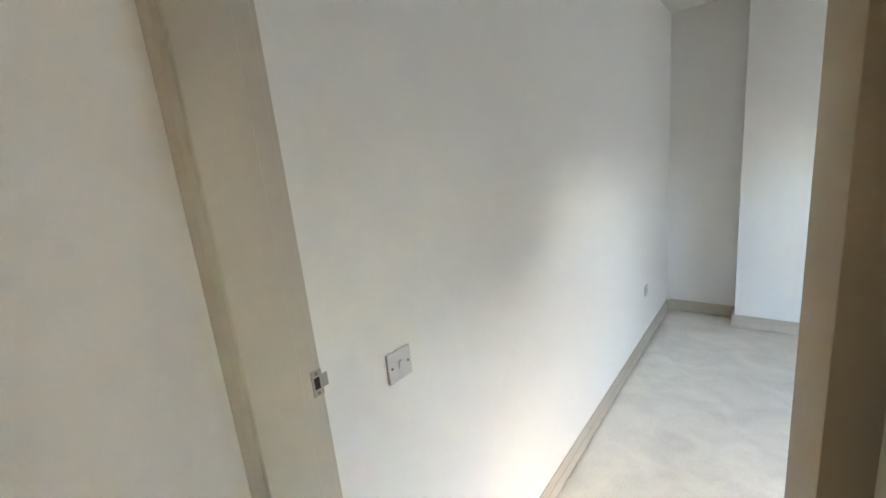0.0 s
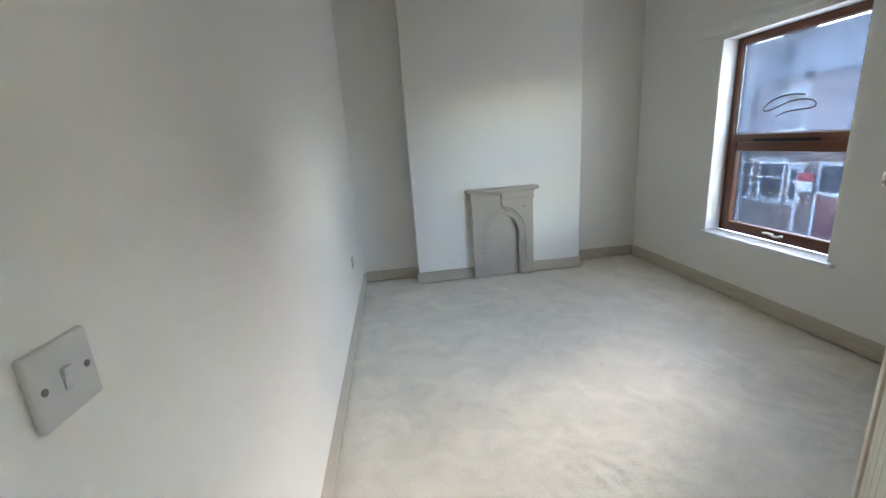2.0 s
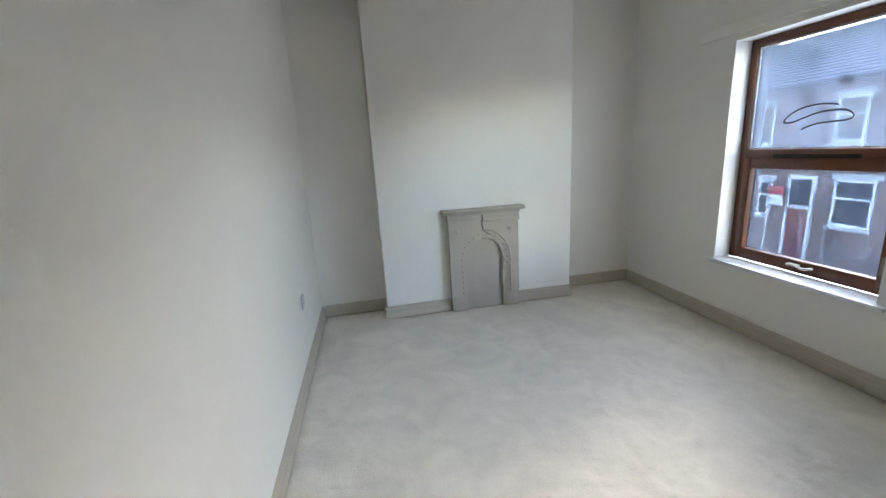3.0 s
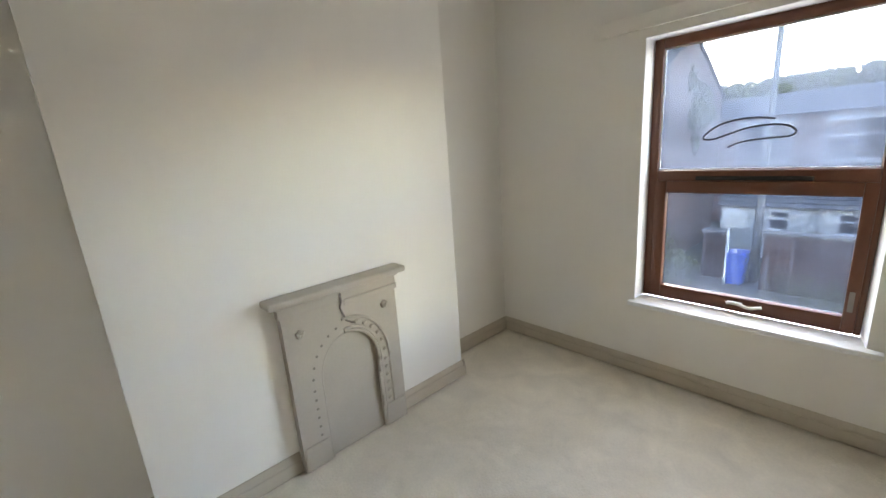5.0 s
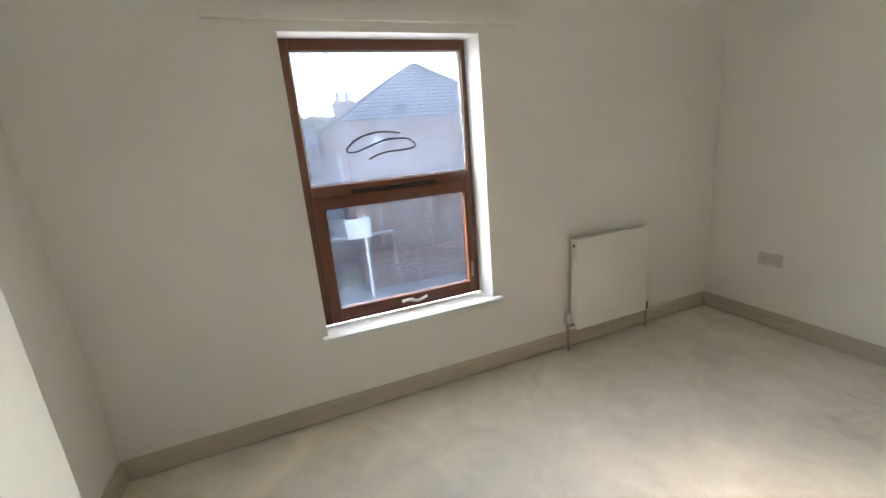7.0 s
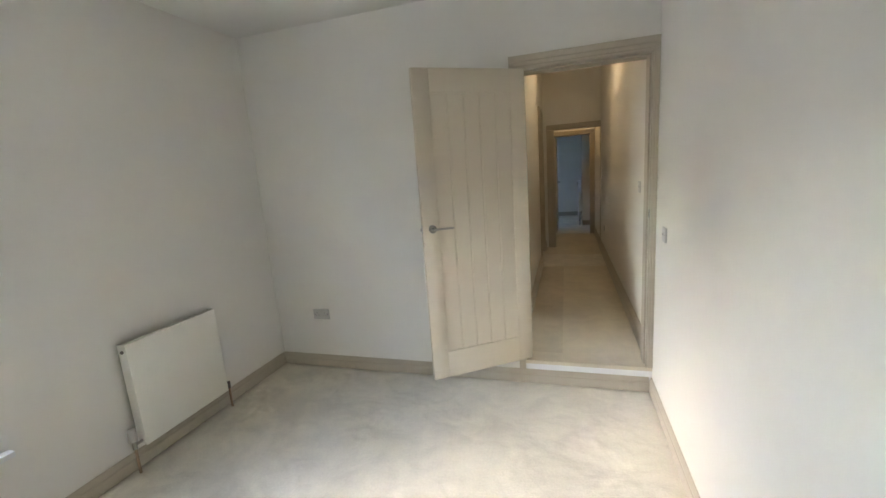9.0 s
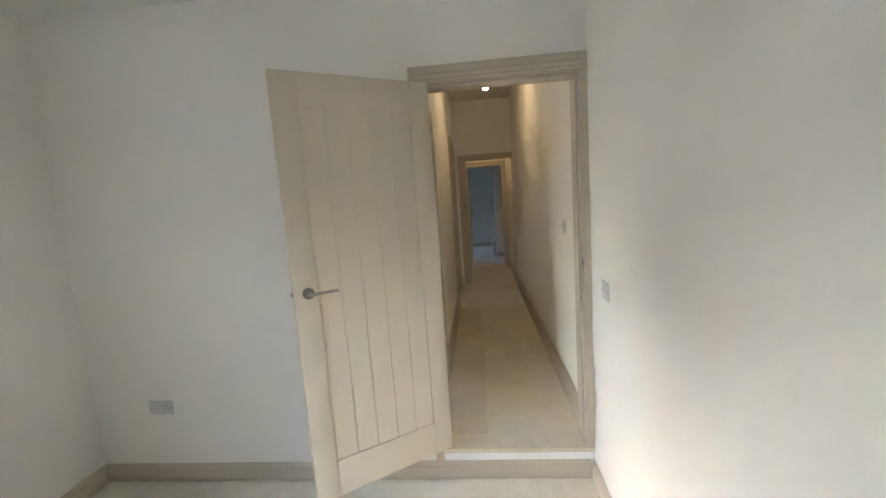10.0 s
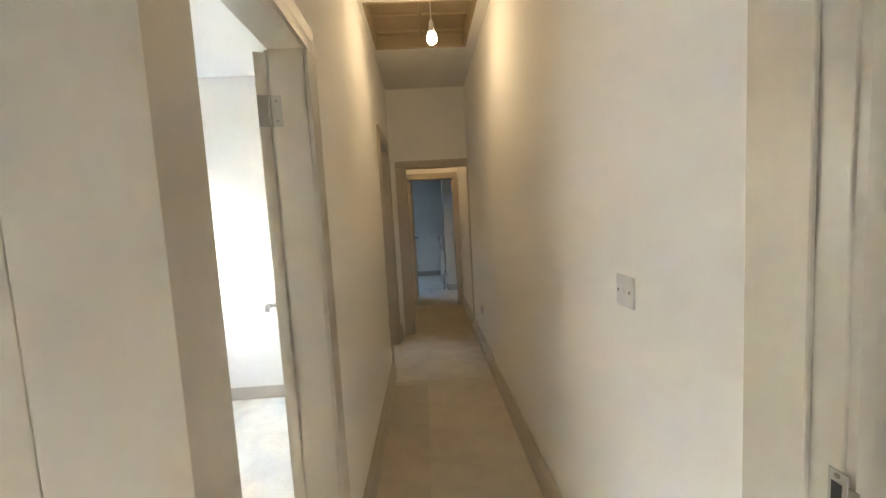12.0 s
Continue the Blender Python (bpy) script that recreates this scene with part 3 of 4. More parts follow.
part("trickle_vent", boxes((FX0 - 0.010, FX0 + 0.004, 2.17, 2.66, 1.209, 1.230), bevel=0.003), DARK, win, "dark trickle vent slot")
bm = boxes((FX0 - 0.030, FX0 - 0.012, 2.385, 2.455, 0.534, 0.552), bevel=0.005)
sweep(bm, [(FX0 - 0.034, 2.455 - 0.155 * k / 10, 0.541 + 0.008 * math.sin(k * 0.75)) for k in range(11)], 0.0085, 10)
part("window_handle", bm, HANDLE_WHITE, sash, "cream lever handle")
bm = boxes((FX0 - 0.016, FX0 - 0.011, UY0 + 0.012, UY0 + 0.032, 0.60, 0.70), bevel=0.002)
part("stain", bm, GREY_MARK, sash, "grubby worn patch")
solid("window_sill", boxes((2.957, 3.13, 1.850, 2.936, 0.458, 0.486), bevel=0.005), WHITE_PAINT, "white painted window board with a scuffed top", "window sill", kind="structure")
solid("window_reveal", boxes((W + 0.002, FX0 - 0.001, WY1 - 0.004, WY1 + 0.002, WZ0, WZ1), (W + 0.002, FX0 - 0.001, WY0 + 0.004, WY1 - 0.004, WZ1 - 0.004, WZ1 + 0.002)), WHITE_PAINT, "white painted window reveal", "window reveal", kind="structure")
bm = bmesh.new()
prism(bm, [(W + 0.001, WY0 - 0.002), (3.2, WY0 - 0.002), (3.2, 1.9295), (FX0, 1.9295), (W + 0.001, WY0 + 0.003)], lambda u, v, w: Vector((u, v, WZ0 + w)), WZ1 - WZ0 - 0.004)
solid("window_reveal_splay", bm, WHITE_PAINT, "white painted splayed side of the window reveal", "window reveal", kind="structure", smooth=False)
# the loop that a finger drew in the film on the upper pane
loop = [(2.345, 1.505), (2.42, 1.517), (2.50, 1.514), (2.58, 1.492), (2.635, 1.452), (2.645, 1.428), (2.60, 1.423), (2.53, 1.445), (2.44, 1.472), (2.35, 1.478), (2.29, 1.466), (2.262, 1.438), (2.285, 1.418), (2.36, 1.413), (2.44, 1.408), (2.50, 1.392), (2.535, 1.375)]
pts = []
for i in range(len(loop) - 1):
    p0, p1, p2, p3 = [Vector((3.158, *loop[min(max(i + k, 0), len(loop) - 1)])) for k in (-1, 0, 1, 2)]
    for s in range(6):
        t = s / 6
        pts.append(0.5 * ((2 * p1) + (p2 - p0) * t + (2 * p0 - 5 * p1 + 4 * p2 - p3) * t * t + (3 * p1 - p0 - 3 * p2 + p3) * t ** 3))
bm = bmesh.new()
sweep(bm, pts, 0.0048, 8, flat=0.25)
part("finger_mark", bm, FINGER, up, "dark looping mark drawn on the glass")

# an unseen window of obscured glass, added to light the side room and hall
OBSCURED = bpy.data.materials.new("obscured_glass")
OBSCURED.use_nodes = True
OBSCURED.node_tree.nodes.clear()
frosted, frost_out = OBSCURED.node_tree.nodes.new("ShaderNodeBsdfTranslucent"), OBSCURED.node_tree.nodes.new("ShaderNodeOutputMaterial")
frosted.inputs["Color"].default_value = (0.72, 0.66, 0.56, 1)
OBSCURED.node_tree.links.new(frosted.outputs[0], frost_out.inputs["Surface"])
win2 = thing("window_2", (3.18, -0.45, 1.3), "small unseen obscured glass window, added to light the side room and hall", "window", kind="structure")
part("window_frame", boxes((3.15, 3.21, -0.68, -0.64, 1.3, 1.94), (3.15, 3.21, -0.26, -0.22, 1.3, 1.94), (3.15, 3.21, -0.64, -0.26, 1.3, 1.34), (3.15, 3.21, -0.64, -0.26, 1.90, 1.94), bevel=0.004), MAHOGANY, win2)
part("pane", boxes((3.176, 3.182, -0.645, -0.255, 1.335, 1.905)), OBSCURED, win2, smooth=False)

# old curtain batten, painted over
bm = boxes((W - 0.017, W + 0.001, 1.68, 3.195, 2.018, 2.092), bevel=0.003)
solid("curtain_batten", bm, PLASTER, "painted-over wooden curtain batten on the wall above the window", "batten")


# ---- fireplace ----
def arch_line(cx, half, spring, rise, z0, n=14, start=0.0, stop=math.pi):
    """Places (x, z) up one side of an arch and down the other."""
    return [(cx + half * math.cos(a), spring + rise * math.sin(a)) for a in [start + (stop - start) * k / n for k in range(n + 1)]]


FCX, FY = 1.437, 3.668
fire = thing("fireplace", (FCX, BY, 0.0), "small cast-iron bedroom fireplace painted taupe, boarded up and chipped", "fireplace")
# the surround: a plate with an arched hole
hole = arch_line(FCX, 0.158, 0.43, 0.20, 0)
hole = [(FCX + 0.158, 0.0)] + hole + [(FCX - 0.158, 0.0)]
outer = [(1.744, 0.0)] + [(1.744 + (1.130 - 1.744) * k / 14, 0.83) for k in range(15)] + [(1.130, 0.0)]
bm = bmesh.new()
front = [[bm.verts.new((x, FY, z)) for x, z in ring] for ring in (outer, hole)]
back = [[bm.verts.new((x, BY + 0.002, z)) for x, z in ring] for ring in (outer, hole)]
for i in range(len(hole) - 1):
    bm.faces.new((front[0][i], front[0][i + 1], front[1][i + 1], front[1][i]))
    bm.faces.new((front[0][i], back[0][i], back[0][i + 1], front[0][i + 1]))
    bm.faces.new((front[1][i], front[1][i + 1], back[1][i + 1], back[1][i]))
bmesh.ops.recalc_face_normals(bm, faces=list(bm.faces))
part("surround", bm, IRON_TAUPE, fire)
part("infill_board", boxes((FCX - 0.17, FCX + 0.17, FY + 0.016, BY - 0.001, 0.0, 0.64), bevel=0.002), IRON_TAUPE, fire, "flat board closing the grate opening")
for x0, x1 in ((1.132, 1.270), (1.604, 1.742)):
    bm = boxes((x0, x1, FY - 0.007, FY + 0.002, 0.0, 0.13), bevel=0.004)
    for v in bm.verts:
        if v.co.z > 0.1:
            v.co.x = (x0 + x1) / 2 + (v.co.x - (x0 + x1) / 2) * 0.86
    part("foot", bm, IRON_TAUPE, fire)
# frieze and shelf, stepped out
part("frieze", boxes((FCX + 0.004, 1.756, FY - 0.006, BY + 0.001, 0.772, 0.800), (1.122, 1.752, FY - 0.003, BY + 0.001, 0.798, 0.848), (1.112, 1.762, FY - 0.014, BY + 0.001, 0.845, 0.868), bevel=0.003), IRON_TAUPE, fire)
part("mantel_shelf", boxes((1.070, 1.790, FY - 0.058, BY + 0.001, 0.866, 0.898), bevel=0.010, seg=3), IRON_TAUPE, fire, "taupe painted mantel shelf with a rounded edge")
# the moulded arch band, of which the half towards the window is whole
for half, rise, r in ((0.166, 0.208, 0.009), (0.180, 0.222, 0.006), (0.232, 0.275, 0.008)):
    bm = bmesh.new()
    line = [(FCX + half, 0.13 + 0.30 * k / 6) for k in range(6)] + arch_line(FCX, half, 0.43, rise, 0, 14, 0.0, math.pi * 0.53)
    sweep(bm, [(x, FY - 0.001, z) for x, z in line], r, 8)
    part("arch_moulding", bm, IRON_TAUPE, fire)
bm = bmesh.new()
sweep(bm, [(FCX - 0.160, FY + 0.001, 0.02 + 0.02 * k) for k in range(22)] + [(x, FY + 0.001, z) for x, z in arch_line(FCX, 0.160, 0.43, 0.202, 0, 10, math.pi, math.pi * 0.53)], 0.0035, 6)
part("arch_edge", bm, IRON_TAUPE, fire, "worn edge where moulding is missing")
stud = bmesh.new()
bmesh.ops.create_icosphere(stud, subdivisions=1, radius=0.013, matrix=Matrix.Diagonal((1, 0.6, 1, 1)))
stud_mesh = mesh_of("stud", stud, IRON_TAUPE)
nail = bmesh.new()
bmesh.ops.create_icosphere(nail, subdivisions=1, radius=0.0075, matrix=Matrix.Diagonal((1, 0.35, 1, 1)))
nail_mesh = mesh_of("nail_hole", nail, GREY_MARK)
for side, me, nm in ((1, stud_mesh, "stud"), (-1, nail_mesh, "nail_hole")):
    spots = [(0.206, 0.16 + 0.048 * k) for k in range(6)] + [(0.206 * math.cos(a), 0.43 + 0.248 * math.sin(a)) for a in [0.12 + 0.235 * k for k in range(6)]]
    for dx, z in spots:
        o = new(nm, me)
        o.parent = fire
        o.location = Vector((FCX + side * dx, FY - 0.002, z)) - ORG["fireplace"]
for x in (1.205, 1.668):
    bm = bmesh.new()
    for k in range(5):
        a = 2 * math.pi * k / 5 + 0.3
        bmesh.ops.create_icosphere(bm, subdivisions=1, radius=0.013, matrix=Matrix.Translation((x + 0.012 * math.cos(a), FY - 0.001, 0.705 + 0.011 * math.sin(a))) @ Matrix.Diagonal((1, 0.9, 1, 1)))
    part("rosette", bm, IRON_TAUPE, fire)
# the crack from shelf to arch
bm = bmesh.new()
sweep(bm, [(FCX - 0.018, FY - 0.014, 0.840), (FCX - 0.012, FY - 0.007, 0.80), (FCX - 0.02, FY - 0.003, 0.765), (FCX - 0.006, FY - 0.001, 0.72), (FCX + 0.006, FY - 0.001, 0.69), (FCX + 0.034, FY - 0.001, 0.672), (FCX + 0.062, FY - 0.001, 0.668)], 0.0055, 6)
part("crack", bm, GREY_MARK, fire, "dark ragged crack in the casting")
part("broken_edge", boxes((FCX + 0.150, FCX + 0.166, FY - 0.012, FY + 0.004, 0.20, 0.34), bevel=0.005), IRON_TAUPE, fire, "broken stub of moulding")


# ---- radiator ----
RY0, RY1, RZ0, RZ1, RX = 0.735, 1.345, 0.150, 0.772, 2.90
rad = thing("radiator", (RX + 0.05, (RY0 + RY1) / 2, RZ0), "white enamelled panel radiator hung on the wall over the skirting", "radiator")
part("front_panel", boxes((RX, RX + 0.012, RY0, RY1, RZ0, RZ1), bevel=0.005), RAD_WHITE, rad)
part("back_panel", boxes((RX + 0.052, RX + 0.064, RY0 + 0.01, RY1 - 0.01, RZ0 + 0.01, RZ1 - 0.01), bevel=0.004), RAD_WHITE, rad)
for y in (RY0 + 0.001, RY1 - 0.007):
    part("side_panel", boxes((RX + 0.010, RX + 0.066, y, y + 0.006, RZ0 + 0.02, RZ1 - 0.004), bevel=0.002), RAD_WHITE, rad)
bm = bmesh.new()
for k in range(36):
    y = RY0 + 0.012 + k * (RY1 - RY0 - 0.024) / 35
    box(bm, RX + 0.013, RX + 0.051, y - 0.0015, y + 0.0015, RZ0 + 0.03, RZ1 - 0.02)
part("fins", bm, RAD_WHITE, rad, smooth=False)
part("top_grille", boxes(*[(RX + 0.013 + 0.0128 * i, RX + 0.0185 + 0.0128 * i, RY0 + 0.008, RY1 - 0.008, RZ1 - 0.012, RZ1 - 0.006) for i in range(3)]), RAD_WHITE, rad, smooth=False)
bm = bmesh.new()
rod(bm, (RX + 0.030, RY1 - 0.004, RZ1 - 0.045), (RX + 0.030, RY1 + 0.006, RZ1 - 0.045), 0.010)
part("bleed_valve", bm, GUNMETAL, rad, "dark bleed valve plug")
for y in (RY0 + 0.10, RY1 - 0.10):
    part("bracket", boxes((RX + 0.064, W - 0.001, y - 0.015, y + 0.015, RZ0 + 0.05, RZ1 - 0.08), bevel=0.002), RAD_WHITE, rad)
bm = bmesh.new()
rod(bm, (RX + 0.032, RY1, RZ0 + 0.03), (RX + 0.032, RY1 + 0.045, RZ0 + 0.03), 0.009)
rod(bm, (RX + 0.032, RY1 + 0.045, RZ0 + 0.005), (RX + 0.032, RY1 + 0.045, RZ0 + 0.055), 0.012)
part("valve_body", bm, CHROME, rad, "chrome valve body")
bm = bmesh.new()
rod(bm, (RX + 0.032, RY1 + 0.045, RZ0 + 0.055), (RX + 0.032, RY1 + 0.045, RZ0 + 0.125), 0.024, 0.021, 20)
bmesh.ops.bevel(bm, geom=list(bm.edges), offset=0.003, segments=2, affect="EDGES")
part("valve_cap", bm, WHITE_PLASTIC, rad, "white thermostatic valve cap")
bm = bmesh.new()
rod(bm, (RX + 0.032, RY1 + 0.045, 0.001), (RX + 0.032, RY1 + 0.045, RZ0 + 0.005), 0.0075, None, 12)
part("pipe", bm, COPPER, rad, "bare copper feed pipe")
bm = bmesh.new()
rod(bm, (RX + 0.032, RY0, RZ0 + 0.03), (RX + 0.032, RY0 - 0.035, RZ0 + 0.03), 0.009)
rod(bm, (RX + 0.032, RY0 - 0.035, RZ0 + 0.048), (RX + 0.032, RY0 - 0.035, RZ0 + 0.0), 0.012)
part("lockshield_valve", bm, GUNMETAL, rad, "dull metal lockshield valve")
bm = bmesh.new()
rod(bm, (RX + 0.032, RY0 - 0.035, 0.001), (RX + 0.032, RY0 - 0.035, RZ0 + 0.005), 0.0075, None, 12)
part("pipe", bm, COPPER, rad, "bare copper return pipe")


lr = thing("landing_radiator", (0.24, -7.08, HF + 0.12), "slim white radiator on the landing wall corner", "radiator")
part("panel", boxes((0.225, 0.265, -7.22, -6.95, HF + 0.14, HF + 0.74), bevel=0.006), RAD_WHITE, lr)
for z in (HF + 0.22, HF + 0.64):
    part("bracket", boxes((0.1905, 0.227, -7.10, -7.07, z - 0.02, z + 0.02), bevel=0.002), RAD_WHITE, lr)
bm = bmesh.new()
rod(bm, (0.245, -6.93, HF), (0.245, -6.93, HF + 0.20), 0.0075, None, 12)
rod(bm, (0.245, -6.955, HF + 0.18), (0.245, -6.925, HF + 0.18), 0.009, None, 12)
part("pipe", bm, GUNMETAL, lr, "dark metal feed pipe")
bm = bmesh.new()
rod(bm, (0.245, -6.93, HF + 0.20), (0.245, -6.93, HF + 0.30), 0.022, 0.019, 16)
part("valve_cap", bm, WHITE_PLASTIC, lr)

# ---- switches and sockets ----
def plate(name, place, turn, w, h, label, category, kind="switch"):
    """A wall plate whose own x runs along the wall and y points out of it."""
    t = thing(name, place, label, category, turn=turn)
    part("plate", boxes((-w / 2, w / 2, 0.0, 0.009, -h / 2, h / 2), bevel=0.0028, seg=3), WHITE_PLASTIC, t, local=True)
    for sx in (-1, 1):
        bm = bmesh.new()
        x = sx * (0.030 if w < 0.1 else 0.060)
        rod(bm, (x, 0.0085, 0), (x, 0.0098, 0), 0.0042, None, 12)
        part("screw", bm, GUNMETAL, t, "dark screw head", local=True)
    if kind == "switch":
        bm = boxes((-0.0065, 0.0065, 0.008, 0.0125, -0.013, 0.013), bevel=0.002)
        for v in bm.verts:
            v.co.y += 0.15 * v.co.z if v.co.y > 0.010 else 0
        part("rocker", bm, WHITE_PLASTIC, t, local=True)
    else:
        for sx in ((0,) if w < 0.1 else (-0.035, 0.035)):
            # near-black blocks stand for the shade inside the pin holes
            for dx, dz, a, c in ((0, 0.012, 0.0035, 0.008), (-0.011, -0.010, 0.006, 0.003), (0.011, -0.010, 0.006, 0.003)):
                part("pin_hole", boxes((sx + dx - a / 2, sx + dx + a / 2, 0.008, 0.0095, dz - c / 2, dz + c / 2)), DARK, t, local=True, smooth=False)
            part("rocker", boxes((sx + 0.016, sx + 0.026, 0.008, 0.012, 0.008, 0.026), bevel=0.0015), WHITE_PLASTIC, t, local=True)
    return t


plate("light_switch", (0.0, 0.266, 1.142), -90, 0.086, 0.086, "white plastic single light switch on the wall by the doorway", "light switch")
plate("light_switch", (0.0, -0.608, 1.372), -90, 0.086, 0.086, "white plastic light switch on the hall wall", "light switch")
plate("wall_socket", (0.0, 3.043, 0.473), -90, 0.086, 0.086, "white plastic blank outlet plate low on the wall", "socket", "socket")
plate("wall_socket", (2.558, 0.0, 0.475), 0, 0.149, 0.087, "white plastic double socket on the wall beside the door", "socket", "socket")
plate("wall_socket", (0.0, -3.606, 0.60), -90, 0.086, 0.086, "white plastic socket low on the hall wall", "socket", "socket")


# ---- doors ----
def lever(t, x, z, y, out, toward, mat):
    """A lever handle on a round rose; out is +1 or -1 along the leaf's own y."""
    bm = bmesh.new()
    rod(bm, (x, y, z), (x, y + out * 0.008, z), 0.026, None, 28)
    rose = part("rose", bm, GUNMETAL, t, "round dark metal rose", local=True)
    bm = bmesh.new()
    rod(bm, (x, y + out * 0.006, z), (x, y + out * 0.045, z), 0.0095, None, 16)
    bar = boxes((min(x - toward * 0.016, x + toward * 0.124), max(x - toward * 0.016, x + toward * 0.124), min(y + out * 0.036, y + out * 0.056), max(y + out * 0.036, y + out * 0.056), z - 0.0055, z + 0.0055), bevel=0.0015)
    mesh = bpy.data.meshes.new("bar")
    bar.to_mesh(mesh)
    bar.free()
    bm.from_mesh(mesh)
    bpy.data.meshes.remove(mesh)
    part("lever", bm, mat, t, "flat brushed metal lever handle", local=True)


def door_leaf(name, place, turn, width, height, label, mat=None, planks=5, plain=False):
    """A leaf whose hinge edge is its own origin; it runs along +x, its thickness towards -y."""
    mat = mat or DOOR_TAUPE
    t = thing(name, place, label, "door", turn=turn)
    T, st, tr, br = 0.036, 0.108, 0.135, 0.18
    for nm, x0, x1, z0, z1 in (("stile", 0, st, 0, height), ("stile", width - st, width, 0, height), ("top_rail", st, width - st, height - tr, height), ("bottom_rail", st, width - st, 0, br)):
        part(nm, boxes((x0, x1, -T, 0.0, z0, z1), bevel=0.0022 if nm == "stile" else 0.001), mat, t, local=True)
    pw = (width - 2 * st) / planks
    for k in range(planks):
        x0, x1 = st + k * pw, st + (k + 1) * pw
        part("plank", boxes((x0 + (0.0015 if k else -0.002), x1 - (0.0015 if k < planks - 1 else -0.002), -T + 0.006, -0.006, br - 0.002, height - tr + 0.002), bevel=0.0042, seg=1), mat, t, local=True)
    part("core", boxes((st, width - st, -T + 0.0098, -0.0098, br, height - tr)), mat, t, local=True, smooth=False)
    for y0, y1 in ((-T + 0.002, -T + 0.008), (-0.008, -0.002)):
        part("panel_bead", boxes((st, width - st, y0, y1, height - tr - 0.010, height - tr), bevel=0.002, seg=1), mat, t, local=True)
    return t


leaf_turn = 35.4
LW, LH = 0.75, 1.975
leaf = door_leaf("bedroom_door", (0.812, 0.022, 0.224), leaf_turn, LW, LH, "taupe painted boarded door, standing wide open into the bedroom")
# its own +y side is the one that the hall sees when shut
for o in leaf.children:
    o.location.y += 0.036
HZ = 1.018
lever(leaf, LW - 0.062, HZ, 0.036, 1, -1, SATIN)
lever(leaf, LW - 0.062, HZ, 0.0, -1, -1, SATIN)
latch = part("latch_plate", boxes((LW - 0.001, LW + 0.0015, 0.007, 0.029, HZ - 0.03, HZ + 0.03), bevel=0.0005, seg=1), CHROME, leaf, "metal latch plate on the edge", local=True)
part("latch_bolt", boxes((LW, LW + 0.011, 0.012, 0.024, HZ - 0.010, HZ + 0.010), bevel=0.002), CHROME, latch, "metal latch bolt", local=True)


# strike plate on the jamb
st = thing("strike_plate", (DX0, -0.006, 1.235), "small metal strike plate let into the door jamb", "strike plate")
part("plate", boxes((DX0 - 0.001, DX0 + 0.0018, -0.013, 0.012, 1.206, 1.264), bevel=0.0006, seg=1), SATIN, st)
# no real hole: its inner shade is a near-black block
part("hole", boxes((DX0 + 0.001, DX0 + 0.0022, -0.008, 0.005, 1.222, 1.248)), DARK, st, "dark block painted for the shade in the latch hole", smooth=False)
part("lip", boxes((DX0 - 0.001, DX0 + 0.0018, 0.012, 0.025, 1.220, 1.250), bevel=0.0006, seg=1), SATIN, st)
for z in (1.213, 1.257):
    bm = bmesh.new()
    rod(bm, (DX0 + 0.0015, -0.001, z), (DX0 + 0.0026, -0.001, z), 0.0038, None, 12)
    part("screw", bm, GUNMETAL, st)

# the side room's door, swung in
sd = door_leaf("side_door", (HW + 0.119, S1[0] + 0.0015, HF + 0.01), -70, 0.71, 1.965, "taupe painted boarded door, open into the bright side room")
for o in sd.children:
    o.location.y += 0.036
lever(sd, 0.65, 1.02, 0.036, 1, -1, CHROME)
for z in (0.22, 1.78):
    bm = boxes((-0.0015, 0.0, 0.002, 0.036, z - 0.05, z + 0.05), bevel=0.0004, seg=1)
    rod(bm, (-0.004, 0.0, z - 0.05), (-0.004, 0.0, z + 0.05), 0.006, None, 12)
    part("hinge", bm, CHROME, sd, "metal butt hinge", local=True)
    jl = thing("hinge_plate", (HW + 0.098, S1[0], HF + 0.01 + z), "brushed metal hinge plate screwed to the door lining", "hinge")
    part("plate", boxes((HW + 0.080, HW + 0.1115, S1[0] - 0.0005, S1[0] + 0.0018, HF + z - 0.04, HF + z + 0.06), bevel=0.0005, seg=1), CHROME, jl)
    for dz in (-0.022, 0.042):
        bm = bmesh.new()
        rod(bm, (HW + 0.096, S1[0] + 0.001, HF + z + dz), (HW + 0.096, S1[0] + 0.0026, HF + z + dz), 0.0035, None, 10)
        part("screw", bm, GUNMETAL, jl)
# the rear side door, shut
door_leaf("rear_side_door", (HW + 0.114, S2[0] + 0.006, HF + 0.008), -55, 0.45, SIDE2_TOP - HF - 0.014, "taupe painted boarded door off the hall, open inward")
# landing door, swung in
ld = door_leaf("landing_door", (E2[1] - 0.002, -5.82, HF + 0.008), -92, 0.66, 1.92, "taupe painted boarded door, open into the landing room")
lever(ld, 0.60, 1.02, -0.036, -1, -1, GUNMETAL)


# ---- hall things ----
bulb = thing("pendant_light", (0.424, -2.20, HC), "bare glowing bulb on a white flex from the hall ceiling", "pendant light")
PX, PY = 0.424, -2.20
bm = bmesh.new()
rod(bm, (PX, PY, HC - 0.022), (PX, PY, HC), 0.032, 0.042, 28)
part("ceiling_rose", bm, WHITE_PLASTIC, bulb)
bm = bmesh.new()
rod(bm, (PX, PY, 2.81), (PX, PY, HC - 0.02), 0.0032, None, 8)
part("flex", bm, WHITE_PLASTIC, bulb)
bm = bmesh.new()
rod(bm, (PX, PY, 2.745), (PX, PY, 2.80), 0.019, 0.015, 20)
rod(bm, (PX, PY, 2.80), (PX, PY, 2.82), 0.012, 0.006, 20)
rod(bm, (PX, PY, 2.740), (PX, PY, 2.752), 0.021, None, 20)
part("lamp_holder", bm, WHITE_PLASTIC, bulb)
bm = bmesh.new()
